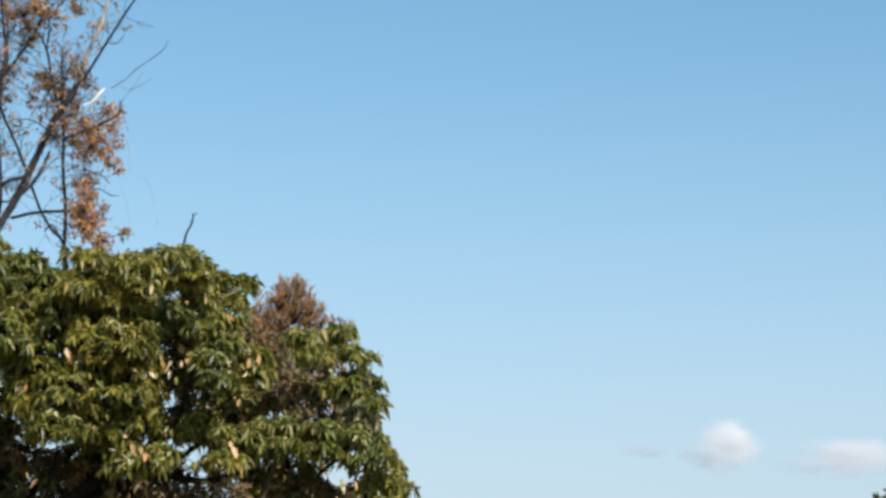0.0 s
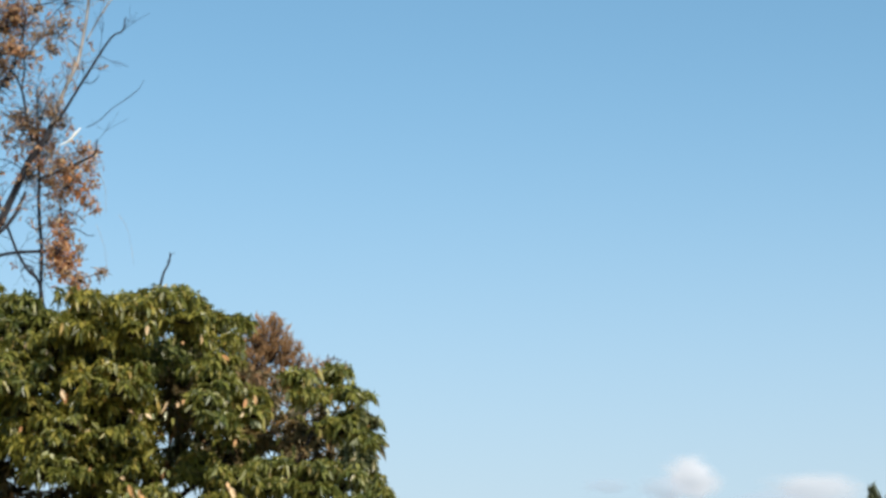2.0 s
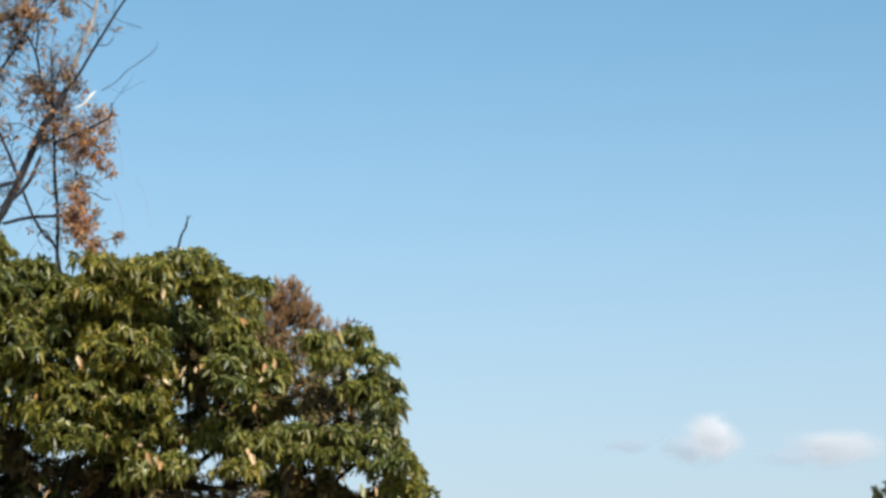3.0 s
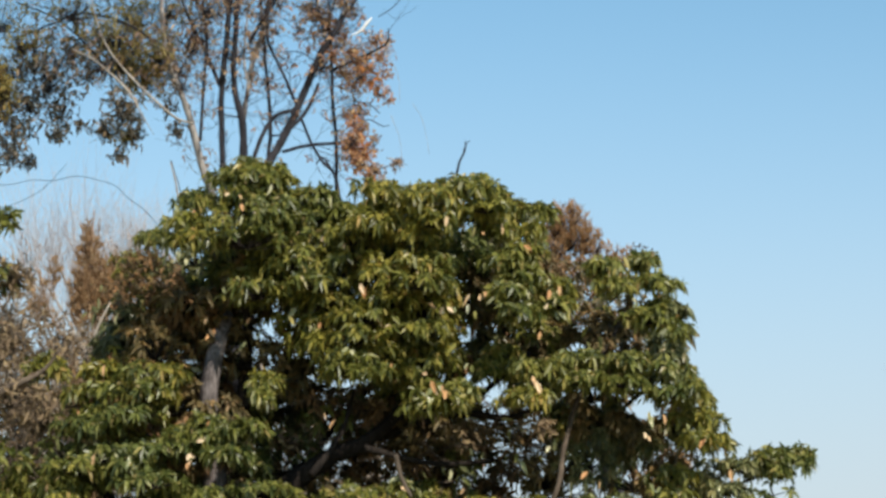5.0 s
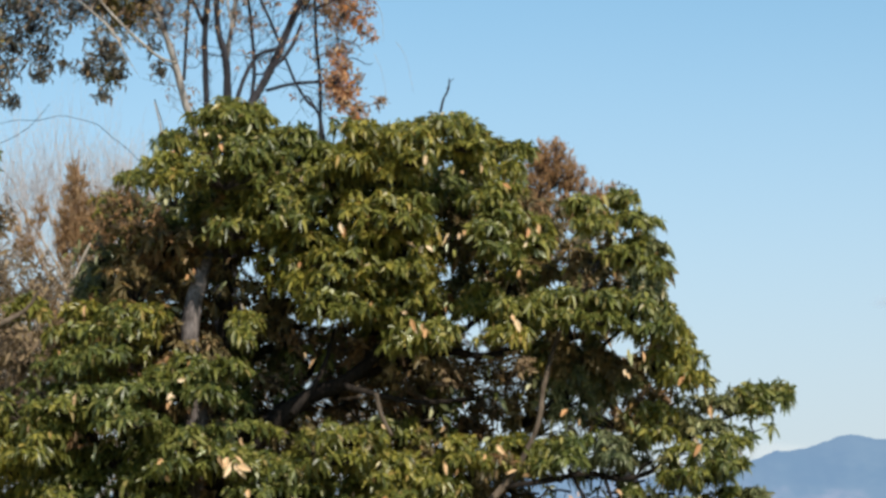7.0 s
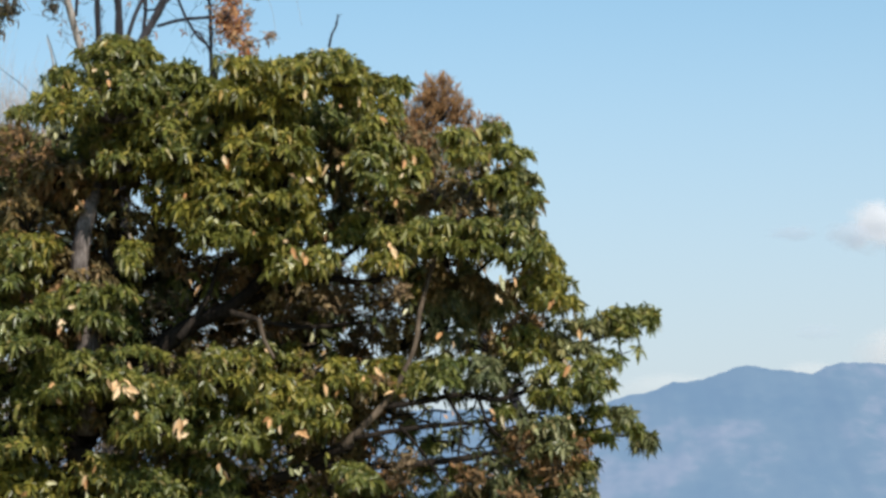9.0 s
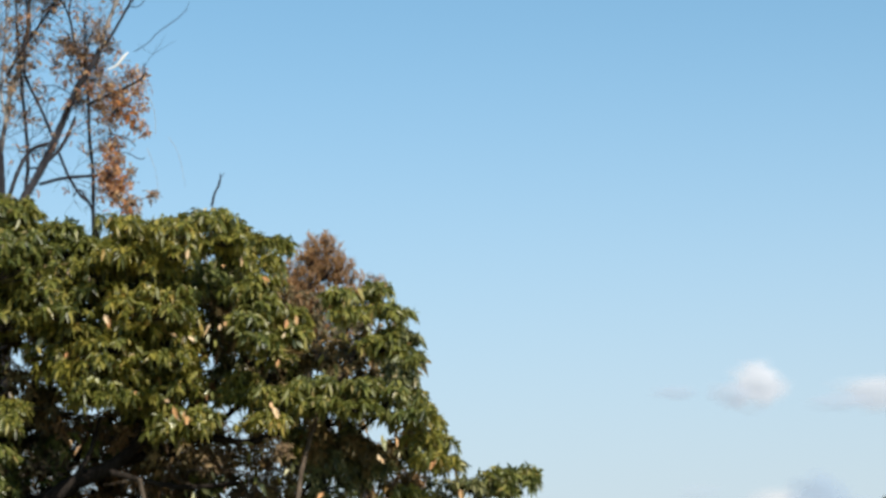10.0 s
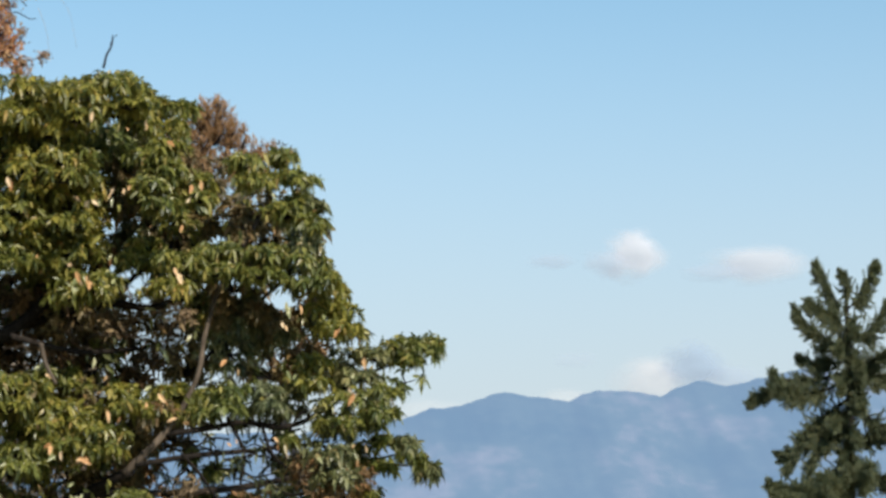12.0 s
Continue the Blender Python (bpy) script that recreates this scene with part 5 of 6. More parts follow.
    stem(tree, rng, [(-4.35, 38.10, 12.00, 0.026), (-4.22, 38.10, 12.16, 0.021), (-4.04, 38.10, 12.48, 0.019), (-3.85, 38.10, 12.82, 0.018), (-3.57, 38.10, 13.29, 0.015), (-3.42, 38.10, 13.39, 0.012), (-3.38, 38.10, 13.51, 0.011), (-3.38, 38.10, 13.60, 0.007)], BARK_STEM, LEAF_ORANGE, 17.3)
    stem(tree, rng, [(-4.35, 38.10, 12.00, 0.030), (-4.28, 38.25, 12.37, 0.028), (-4.20, 38.25, 12.60, 0.028), (-4.05, 38.25, 12.96, 0.026), (-3.98, 38.25, 13.32, 0.022), (-3.92, 38.25, 13.86, 0.019), (-3.95, 38.25, 14.11, 0.017), (-3.95, 38.25, 14.64, 0.011)], BARK_SUN_MOTTLED, LEAF_ORANGE)
    stem(tree, rng, [(-3.93, 38.25, 13.29, 0.012), (-3.69, 38.25, 13.77, 0.011), (-3.42, 38.25, 14.13, 0.007), (-3.27, 38.25, 14.47, 0.006)], BARK_SUN_MOTTLED, LEAF_ORANGE, 17.3)
    stem(tree, rng, [(-3.95, 38.10, 12.63, 0.007), (-3.81, 38.10, 12.63, 0.007), (-3.72, 38.10, 12.73, 0.005)], BARK_STEM, LEAF_ORANGE, 17.3)
    stem(tree, rng, [(-5.69, 38.25, 11.68, 0.027), (-5.49, 38.25, 12.04, 0.024), (-5.19, 38.25, 12.48, 0.021), (-4.98, 38.25, 12.85, 0.018), (-4.92, 38.25, 13.02, 0.013), (-4.80, 38.25, 13.63, 0.007)], BARK_STEM, LEAF_ORANGE)
    stem(tree, rng, [(-4.58, 38.25, 11.56, 0.019), (-4.67, 38.25, 11.88, 0.019), (-4.74, 38.25, 12.21, 0.019), (-4.82, 38.25, 12.55, 0.017), (-4.95, 38.25, 12.82, 0.013)], BARK_STEM, LEAF_ORANGE)
    stem(tree, rng, [(-4.82, 38.25, 12.55, 0.013), (-4.80, 38.25, 12.87, 0.012), (-4.83, 38.25, 13.29, 0.011), (-4.80, 38.25, 13.80, 0.007)], BARK_STEM, LEAF_ORANGE)
    stem(tree, rng, [(-5.49, 38.25, 12.03, 0.021), (-5.40, 38.25, 12.48, 0.019), (-5.46, 38.25, 12.97, 0.017), (-5.52, 38.25, 13.53, 0.011)], BARK_STEM, LEAF_ORANGE)
    stem(tree, rng, [(-5.01, 38.25, 10.74, 0.022), (-5.22, 38.25, 11.23, 0.021), (-5.42, 38.25, 11.65, 0.019), (-5.46, 38.25, 12.01, 0.017)], BARK_STEM, LEAF_ORANGE)
    stem(tree, rng, [(-4.42, 38.40, 8.41, 0.035), (-4.46, 38.40, 9.70, 0.027), (-4.47, 38.40, 10.27, 0.026), (-4.53, 38.40, 10.84, 0.024), (-4.54, 38.40, 11.22, 0.022), (-4.58, 38.40, 11.92, 0.015), (-4.63, 38.40, 12.67, 0.009)], BARK_STEM, LEAF_ORANGE)
    stem(tree, rng, [(-4.62, 38.40, 12.42, 0.007), (-4.58, 38.40, 12.54, 0.007), (-4.51, 38.40, 12.61, 0.005)], BARK_STEM, LEAF_ORANGE)
    stem(tree, rng, [(-5.21, 38.25, 10.09, 0.024), (-4.83, 38.25, 10.18, 0.024), (-4.50, 38.25, 10.20, 0.022), (-4.23, 38.25, 10.23, 0.015)], BARK_STEM, LEAF_ORANGE)
    stem(tree, rng, [(-4.95, 38.25, 10.57, 0.021), (-4.80, 38.25, 10.21, 0.021), (-4.63, 38.25, 9.93, 0.021), (-4.46, 38.25, 9.72, 0.022), (-4.33, 38.25, 9.03, 0.021)], BARK_STEM, LEAF_ORANGE)
    stem(tree, rng, [(-5.05, 37.95, 10.35, 0.024), (-4.88, 37.95, 10.54, 0.026), (-4.77, 37.95, 10.74, 0.024), (-4.67, 37.95, 10.99, 0.019)], BARK_STEM, LEAF_ORANGE)
    stem(tree, rng, [(-5.59, 37.95, 9.85, 0.033), (-5.46, 37.95, 10.23, 0.030), (-5.33, 37.95, 10.47, 0.027), (-5.19, 37.95, 10.57, 0.026), (-5.01, 38.10, 10.66, 0.022)], BARK_STEM, LEAF_ORANGE)
    stem(tree, rng, [(-5.38, 38.25, 10.32, 0.013), (-5.24, 38.25, 10.33, 0.013), (-5.13, 38.25, 10.38, 0.012)], BARK_STEM, LEAF_ORANGE)
    stem(tree, rng, [(-4.53, 38.10, 11.20, 0.021), (-4.22, 37.95, 11.29, 0.018), (-3.90, 37.95, 11.44, 0.017), (-3.72, 37.95, 11.56, 0.013), (-3.71, 37.95, 11.76, 0.006)], BARK_STEM, LEAF_ORANGE, 17.3)
    limb(tree, rng, [(-8.05, 37.50, 11.42, 0.006), (-7.75, 37.40, 11.25, 0.010), (-7.45, 37.35, 11.00, 0.013), (-7.20, 37.35, 10.74, 0.014), (-6.99, 37.35, 10.38, 0.008), (-6.86, 37.40, 10.16, 0.003)], BARK_PALE, "twig", 5)
    limb(tree, rng, [(-6.66, 37.60, 9.82, 0.006), (-6.60, 37.65, 9.60, 0.012), (-6.57, 37.70, 9.40, 0.013), (-6.55, 37.80, 9.20, 0.010)], BARK_PALE, "twig", 5)
    limb(tree, rng, [(-6.42, 37.95, 10.44, 0.018), (-6.58, 37.50, 10.42, 0.018), (-6.83, 37.35, 10.62, 0.016), (-7.17, 37.35, 10.95, 0.014), (-7.50, 37.35, 11.35, 0.011), (-7.70, 37.40, 11.80, 0.008), (-7.82, 37.45, 12.25, 0.005)], BARK_PALE, "twig", 5)
    limb(tree, rng, [(-7.62, 38.25, 11.19, 0.015), (-7.98, 38.25, 11.64, 0.015), (-8.46, 38.25, 12.06, 0.012), (-9.03, 38.25, 12.31, 0.009)], BARK_STEM, "twig", 5)
    limb(tree, rng, [(-9.51, 38.25, 9.67, 0.0045), (-9.04, 38.25, 9.67, 0.0045), (-8.73, 38.25, 9.73, 0.0045), (-8.41, 38.25, 9.72, 0.0045), (-8.11, 38.25, 9.78, 0.0045), (-7.84, 38.25, 9.73, 0.004), (-7.56, 38.25, 9.64, 0.004), (-7.36, 38.25, 9.46, 0.004), (-7.16, 38.25, 9.31, 0.004), (-6.90, 38.25, 9.04, 0.003)], BARK_STEM, "twig", 5)
    limb(tree, rng, [(-9.30, 38.25, 9.30, 0.004), (-8.90, 38.25, 9.42, 0.004), (-8.55, 38.25, 9.62, 0.004), (-8.25, 38.25, 9.95, 0.003)], BARK_STEM, "twig", 5)
    limb(tree, rng, [(-4.47, 38.25, 9.75, 0.015), (-4.63, 38.25, 10.00, 0.015), (-4.73, 38.25, 9.91, 0.011)], BARK_STEM, "twig", 5)
    limb(tree, rng, [(-4.28, 38.25, 10.23, 0.012), (-4.05, 38.25, 10.53, 0.009), (-3.81, 38.25, 10.44, 0.007), (-3.71, 38.25, 10.45, 0.005)], BARK_STEM, "twig", 5)
    limb(tree, rng, [(-4.22, 38.25, 10.81, 0.009), (-3.98, 38.25, 10.74, 0.007), (-3.85, 38.25, 10.62, 0.006)], BARK_STEM, "twig", 5)
    limb(tree, rng, [(-5.25, 38.25, 11.52, 0.007), (-5.00, 38.25, 11.52, 0.007), (-4.80, 38.25, 11.41, 0.007), (-4.67, 38.25, 11.29, 0.007)], BARK_STEM, "twig", 5)
    limb(tree, rng, [(-3.88, 38.25, 12.01, 0.006), (-3.69, 38.25, 12.13, 0.006), (-3.55, 38.25, 12.28, 0.006), (-3.35, 38.25, 12.43, 0.006), (-3.17, 38.25, 12.58, 0.005), (-3.10, 38.25, 12.72, 0.003)], BARK_STEM, "twig", 5)
    limb(tree, rng, [(-2.73, 37.65, 9.61, 0.019), (-2.69, 37.65, 9.79, 0.017), (-2.62, 37.65, 9.94, 0.013), (-2.61, 37.65, 10.08, 0.007)], BARK_STEM, "twig", 5)
    limb(tree, rng, [(-2.64, 37.65, 9.93, 0.009), (-2.60, 37.65, 10.03, 0.006), (-2.55, 37.65, 10.08, 0.005)], BARK_STEM, "twig", 5)
    limb(tree, rng, [(-4.17, 38.25, 9.84, 0.011), (-4.05, 38.25, 9.75, 0.009), (-4.07, 38.25, 9.52, 0.007)], BARK_STEM, "twig", 5)
    limb(tree, rng, [(-3.90, 38.25, 9.81, 0.007), (-3.78, 38.25, 9.85, 0.007), (-3.60, 38.25, 9.91, 0.006)], BARK_STEM, "twig", 5)
    limb(tree, rng, [(-3.39, 38.25, 10.75, 0.003), (-3.25, 38.25, 10.51, 0.002), (-3.15, 38.25, 10.03, 0.002)], BARK_PALE, "twig", 5)
    limb(tree, rng, [(-3.69, 38.25, 10.59, 0.003), (-3.57, 38.25, 10.26, 0.002), (-3.53, 38.25, 9.94, 0.002)], BARK_PALE, "twig", 5)
    limb(tree, rng, [(-3.98, 38.25, 13.15, 0.011), (-4.11, 38.25, 13.26, 0.009), (-4.22, 38.25, 13.33, 0.006)], BARK_STEM, "twig", 5)
    limb(tree, rng, [(-4.71, 38.25, 13.80, 0.007), (-4.42, 38.25, 13.87, 0.009), (-4.16, 38.25, 14.02, 0.007), (-3.92, 38.25, 14.29, 0.006)], BARK_STEM, "twig", 5)
    limb(tree, rng, [(-3.99, 38.25, 13.87, 0.007), (-4.23, 38.25, 13.86, 0.007), (-4.42, 38.25, 13.68, 0.006)], BARK_STEM, "twig", 5)
    limb(tree, rng, [(-3.79, 38.25, 11.56, 0.005), (-3.60, 38.25, 11.16, 0.003), (-3.57, 38.25, 10.77, 0.002)], BARK_PALE, "twig", 5)
    limb(tree, rng, [(-6.24, 38.25, 11.94, 0.015), (-6.57, 38.25, 12.43, 0.012), (-6.96, 38.25, 12.76, 0.009)], BARK_STEM, "twig", 5)
    limb(tree, rng, [(-6.94, 38.25, 11.62, 0.022), (-7.42, 38.25, 11.95, 0.019), (-8.07, 38.25, 12.13, 0.015), (-8.70, 38.25, 11.91, 0.012)], BARK_STEM, "twig", 5)
    limb(tree, rng, [(-7.42, 38.25, 11.95, 0.015), (-7.65, 38.25, 11.32, 0.012), (-7.53, 38.25, 10.59, 0.009)], BARK_STEM, "twig", 5)
    limb(tree, rng, [(-8.70, 38.25, 11.91, 0.015), (-8.76, 38.25, 11.34, 0.012), (-8.64, 38.25, 10.77, 0.007)], BARK_STEM, "twig", 5)
    limb(tree, rng, [(-5.72, 38.25, 12.76, 0.012), (-5.59, 38.25, 12.97, 0.011), (-5.48, 38.25, 13.18, 0.007)], BARK_STEM, "twig", 5)
    limb(tree, rng, [(-6.60, 38.25, 9.39, 0.006), (-6.65, 38.25, 9.63, 0.007), (-6.77, 38.25, 9.99, 0.007)], BARK_STEM, "twig", 5)
    # white streak beside the stems, built as a thin tapered strip
    limb(tree, rng, [(-4.22, 37.80, 11.62, 0.009), (-4.09, 37.80, 11.68, 0.018), (-3.99, 37.80, 11.80, 0.022), (-3.92, 37.80, 11.88, 0.007)], PALE_STRIP, "thin_strip", 5, "thin white strip beside the stems")
    kinds = {"bright orange": (LEAF_BRIGHT, 0.072, 0.55, (30, 130), 0.5), "orange": (LEAF_ORANGE, 0.072, 0.55, (30, 130), 0.5), "brown": (LEAF_BROWN, 0.075, 0.36, (20, 150), 0.6),
             "olive": (LEAF_OLIVE, 0.09, 0.34, (40, 150), 0.9), "golden": (LEAF_GOLD, 0.082, 0.4, (30, 150), 0.7), "grey": (LEAF_GREY, 0.10, 0.45, (60, 160), 0.9)}
    for kind, spots in BACK_LEAVES:
        mat, size, slim, spread, hang = kinds[kind]
        for x, y, z, r, flat, thick in spots:
            clump(tree, rng, (x, y, z), (r * 1.6, r * 1.6, r * flat * 1.5), int(thick * {"bright orange": 5, "golden": 6, "grey": 7, "orange": 4, "brown": 6, "olive": 6}[kind]), mat, BARK_STEM, 2, size, spread, (0.1, hang), slim, 0.0, -1.0, 0.0022, "leaf_clump", f"sparse {kind} leaves", True)
    return tree


build_tall_tree()

# ---- rust-topped trees and dry scrub further back ----
RUST_BASE = (0.40, 39.90)
RUST_STEMS = [
    [(0.40, 39.90, -0.10, 0.150), (0.36, 39.90, 1.50, 0.112), (0.10, 39.90, 3.99, 0.090), (-1.38, 39.90, 7.11, 0.057), (-1.42, 39.90, 7.93, 0.048), (-1.52, 39.90, 8.68, 0.036), (-1.43, 39.90, 9.27, 0.017)],
    [(-1.40, 39.90, 7.84, 0.032), (-1.16, 39.90, 8.43, 0.024), (-1.10, 39.90, 9.18, 0.012)],
    [(-1.38, 39.90, 7.68, 0.032), (-0.86, 39.90, 8.43, 0.024), (-0.58, 39.90, 8.97, 0.009)],
]
RUST_SPOTS = [
    (-1.29, 39.90, 9.24, 0.270, 1.2, 70),
    (-1.59, 39.90, 8.95, 0.360, 1.1, 100),
    (-1.06, 39.90, 9.12, 0.180, 1.4, 40),
    (-1.78, 39.90, 8.67, 0.342, 1.1, 80),
    (-1.45, 39.90, 9.33, 0.180, 1.4, 36),
    (-1.42, 39.90, 8.53, 0.324, 1.1, 80),
    (-1.02, 39.90, 8.71, 0.252, 1.0, 44),
    (-0.73, 39.90, 8.79, 0.198, 1.1, 26),
    (-0.49, 39.90, 8.82, 0.126, 1.2, 12),
]
RUST_SPOTS_LOW = [
    (-0.82, 39.90, 8.47, 0.288, 1.0, 40),
    (-1.84, 39.90, 9.04, 0.144, 1.4, 16),
    (-1.65, 39.90, 8.28, 0.342, 1.0, 60),
    (-1.19, 39.90, 9.49, 0.108, 1.6, 14),
    (-0.87, 39.90, 9.03, 0.090, 1.8, 10),
    (-0.61, 39.90, 8.68, 0.144, 1.4, 12),
    (-1.30, 39.90, 8.07, 0.378, 1.0, 50),
    (-0.85, 39.90, 8.07, 0.378, 1.0, 40),
    (-2.00, 39.90, 8.50, 0.216, 1.0, 24),
]
DRY_BASE = (-11.23, 55.50)
DRY_STEMS = [
    [(-11.23, 55.50, -0.10, 0.150), (-11.19, 55.50, 1.50, 0.105), (-11.23, 55.50, 9.21, 0.045), (-11.35, 55.50, 10.80, 0.036), (-11.44, 55.50, 11.95, 0.022), (-11.43, 55.50, 12.76, 0.011)],
    [(-11.29, 55.50, 10.12, 0.033), (-10.99, 55.50, 11.14, 0.022), (-10.83, 55.50, 11.71, 0.011)],
    [(-11.28, 55.50, 9.88, 0.033), (-11.79, 55.50, 10.57, 0.022), (-11.77, 55.50, 11.50, 0.011)],
    [(-11.25, 55.50, 9.55, 0.033), (-12.12, 55.50, 10.35, 0.022), (-12.55, 55.50, 11.62, 0.011)],
    [(-11.28, 55.50, 9.88, 0.033), (-10.42, 55.50, 10.90, 0.022), (-9.97, 55.50, 11.59, 0.011)],
    [(-11.08, 55.50, 9.88, 0.028), (-10.81, 55.50, 10.57, 0.028), (-10.59, 55.50, 11.08, 0.017)],
]
DRY_SPOTS = [
    (-11.46, 55.50, 11.38, 0.315, 2.4, 78),
    (-11.47, 55.50, 12.07, 0.180, 2.4, 26),
    (-11.05, 55.50, 11.37, 0.330, 1.4, 52),
    (-10.71, 55.50, 11.37, 0.330, 1.1, 46),
    (-11.27, 55.50, 10.57, 0.510, 1.3, 78),
    (-11.34, 55.50, 11.26, 0.465, 1.1, 65),
    (-10.87, 55.50, 11.14, 0.435, 1.1, 52),
    (-10.32, 55.50, 11.37, 0.390, 0.9, 52),
    (-11.67, 55.50, 10.92, 0.180, 2.2, 26),
    (-12.48, 55.50, 10.93, 0.330, 1.5, 26),
    (-12.21, 55.50, 11.50, 0.135, 2.2, 10),
    (-9.85, 55.50, 11.47, 0.315, 0.9, 31),
]
SCRUB = [
    (-4.51, 22.50, 3.47, 0.32, 110),
    (-4.08, 23.20, 3.42, 0.32, 110),
    (-3.61, 23.90, 3.57, 0.32, 110),
    (-2.83, 22.50, 3.35, 0.32, 110),
    (-2.34, 23.20, 3.30, 0.32, 110),
    (-1.83, 23.90, 3.25, 0.32, 110),
    (-4.23, 22.50, 2.91, 0.34, 110),
    (-3.69, 23.20, 2.89, 0.34, 110),
    (-3.11, 23.90, 2.87, 0.34, 110),
    (-2.27, 22.50, 2.75, 0.34, 110),
]
SCRUB_FAR = [
    (-1.68, 23.20, 2.77, 0.27, 100),
    (-4.97, 23.90, 4.83, 0.25, 70),
    (-4.28, 22.50, 4.12, 0.27, 80),
    (-5.10, 23.20, 4.11, 0.27, 70),
    (-3.81, 23.90, 4.71, 0.25, 70),
    (-2.92, 22.50, 4.29, 0.25, 70),
    (-2.44, 23.20, 4.17, 0.27, 80),
    (-2.91, 23.90, 3.95, 0.27, 80),
    (-1.80, 22.50, 3.67, 0.27, 80),
    (-3.98, 23.20, 3.90, 0.27, 70),
]
SCRUB_SIDE = [
    (-4.91, 21.20, 4.96, 0.26, 130),
    (-4.68, 21.70, 4.83, 0.28, 140),
    (-5.10, 22.20, 4.62, 0.30, 140),
    (-4.44, 21.20, 4.40, 0.30, 140),
    (-4.82, 21.70, 4.20, 0.30, 140),
    (-4.43, 22.20, 4.92, 0.26, 130),
    (-5.24, 21.20, 4.62, 0.35, 140),
    (-5.08, 21.70, 3.85, 0.35, 140),
    (-4.70, 22.20, 3.90, 0.35, 140),
    (-3.99, 21.20, 4.43, 0.26, 120),
]
BARE_BASE = (-12.00, 58.50)
BARE_TRUNK = [
    (-12.00, 58.50, -0.10, 0.180),
    (-11.92, 58.50, 2.25, 0.135),
    (-11.94, 58.50, 9.37, 0.090),
]
BARE_FANS = [
    (-12.42, 58.50, 12.03, 0.710, 2.718),
    (-13.39, 58.50, 12.28, 0.591, 2.482),
    (-11.46, 58.50, 12.01, 0.591, 2.482),
    (-12.88, 58.50, 11.31, 0.591, 2.837),
    (-13.12, 58.50, 11.07, 0.473, 1.773),
    (-12.52, 58.50, 10.81, 0.473, 2.364),
    (-12.04, 58.50, 11.41, 0.414, 2.008),
    (-11.44, 58.50, 11.05, 0.532, 2.246),
    (-10.74, 58.50, 11.88, 0.532, 1.773),
    (-13.52, 58.50, 11.92, 0.473, 1.655),
    (-12.79, 58.50, 12.27, 0.473, 1.536),
    (-11.10, 58.50, 12.49, 0.473, 1.300),
    (-11.82, 58.50, 12.25, 0.473, 1.417),
    (-13.83, 58.50, 10.35, 0.473, 1.891),
]


def upright_shrub(name, rng, base, stems, spots, mat, bark, label, category, size=0.075):
    """Upright fine shoots, each set with small leaves, like a broom."""
    tree = thing(name, base[0], base[1], 0, label, category)
    for line in stems:
        limb(tree, rng, line, bark, "stem", 7)
    for x, y, z, r, flat, m in spots:
        at, out = shell(rng, (x, y, z), (r, r, r * flat), int(m * 2.2), -0.95, True)
        axes = np.array([[0, 0, 1.2]]) + out * 0.5 + rng.normal(0, 0.2, out.shape)
        ob = part("foliage", rosettes(rng, at, axes, 8, size, (4, 50), (-0.1, 0.2), 0.11), mat, tree, kind="stuff")
        part("branchlet", twigs_to(rng, (x, y, z - r * flat * 0.9), at, 0.0052), bark, ob, kind="stuff")
    return tree


upright_shrub("rust_tree", np.random.default_rng(41), RUST_BASE, RUST_STEMS, RUST_SPOTS + RUST_SPOTS_LOW, LEAF_RUST, BARK_STEM, "slender tree with rust-brown upright shoots at its top", "tree", 0.115)
upright_shrub("dry_tree", np.random.default_rng(43), DRY_BASE, DRY_STEMS, DRY_SPOTS, LEAF_TAWNY, BARK_RUDDY, "thin dry tree with brown feathery upright twigs", "tree", 0.19)


def build_bare_tree():
    """A leafless tree far back: fans of fine pale twigs."""
    rng = np.random.default_rng(61)
    tree = thing("bare_tree", BARE_BASE[0], BARE_BASE[1], 0, "leafless tree with a haze of fine pale twigs", "tree")
    limb(tree, rng, BARE_TRUNK, BARK_PALE, "trunk", 9)
    top = np.array(BARE_TRUNK[-1][:3])
    for x, y, z, r, high in BARE_FANS:
        foot = np.array([x, y, z])
        limb(tree, rng, [(*top, 0.045), (*((top + foot) / 2 + rng.normal(0, 0.15, 3)), 0.033), (*foot, 0.021)], BARK_PALE, "bough", 6)
        for _ in range(9):
            root = foot + rng.normal(0, r * 0.35, 3)
            ends = root + np.stack([rng.normal(0, r, 7), rng.normal(0, r, 7), rng.uniform(0.35, 1.0, 7) * high], 1)
            part("twig_fan", twigs_to(rng, root, ends, 0.0051), BARK_BARE, tree, kind="stuff")
    return tree


build_bare_tree()


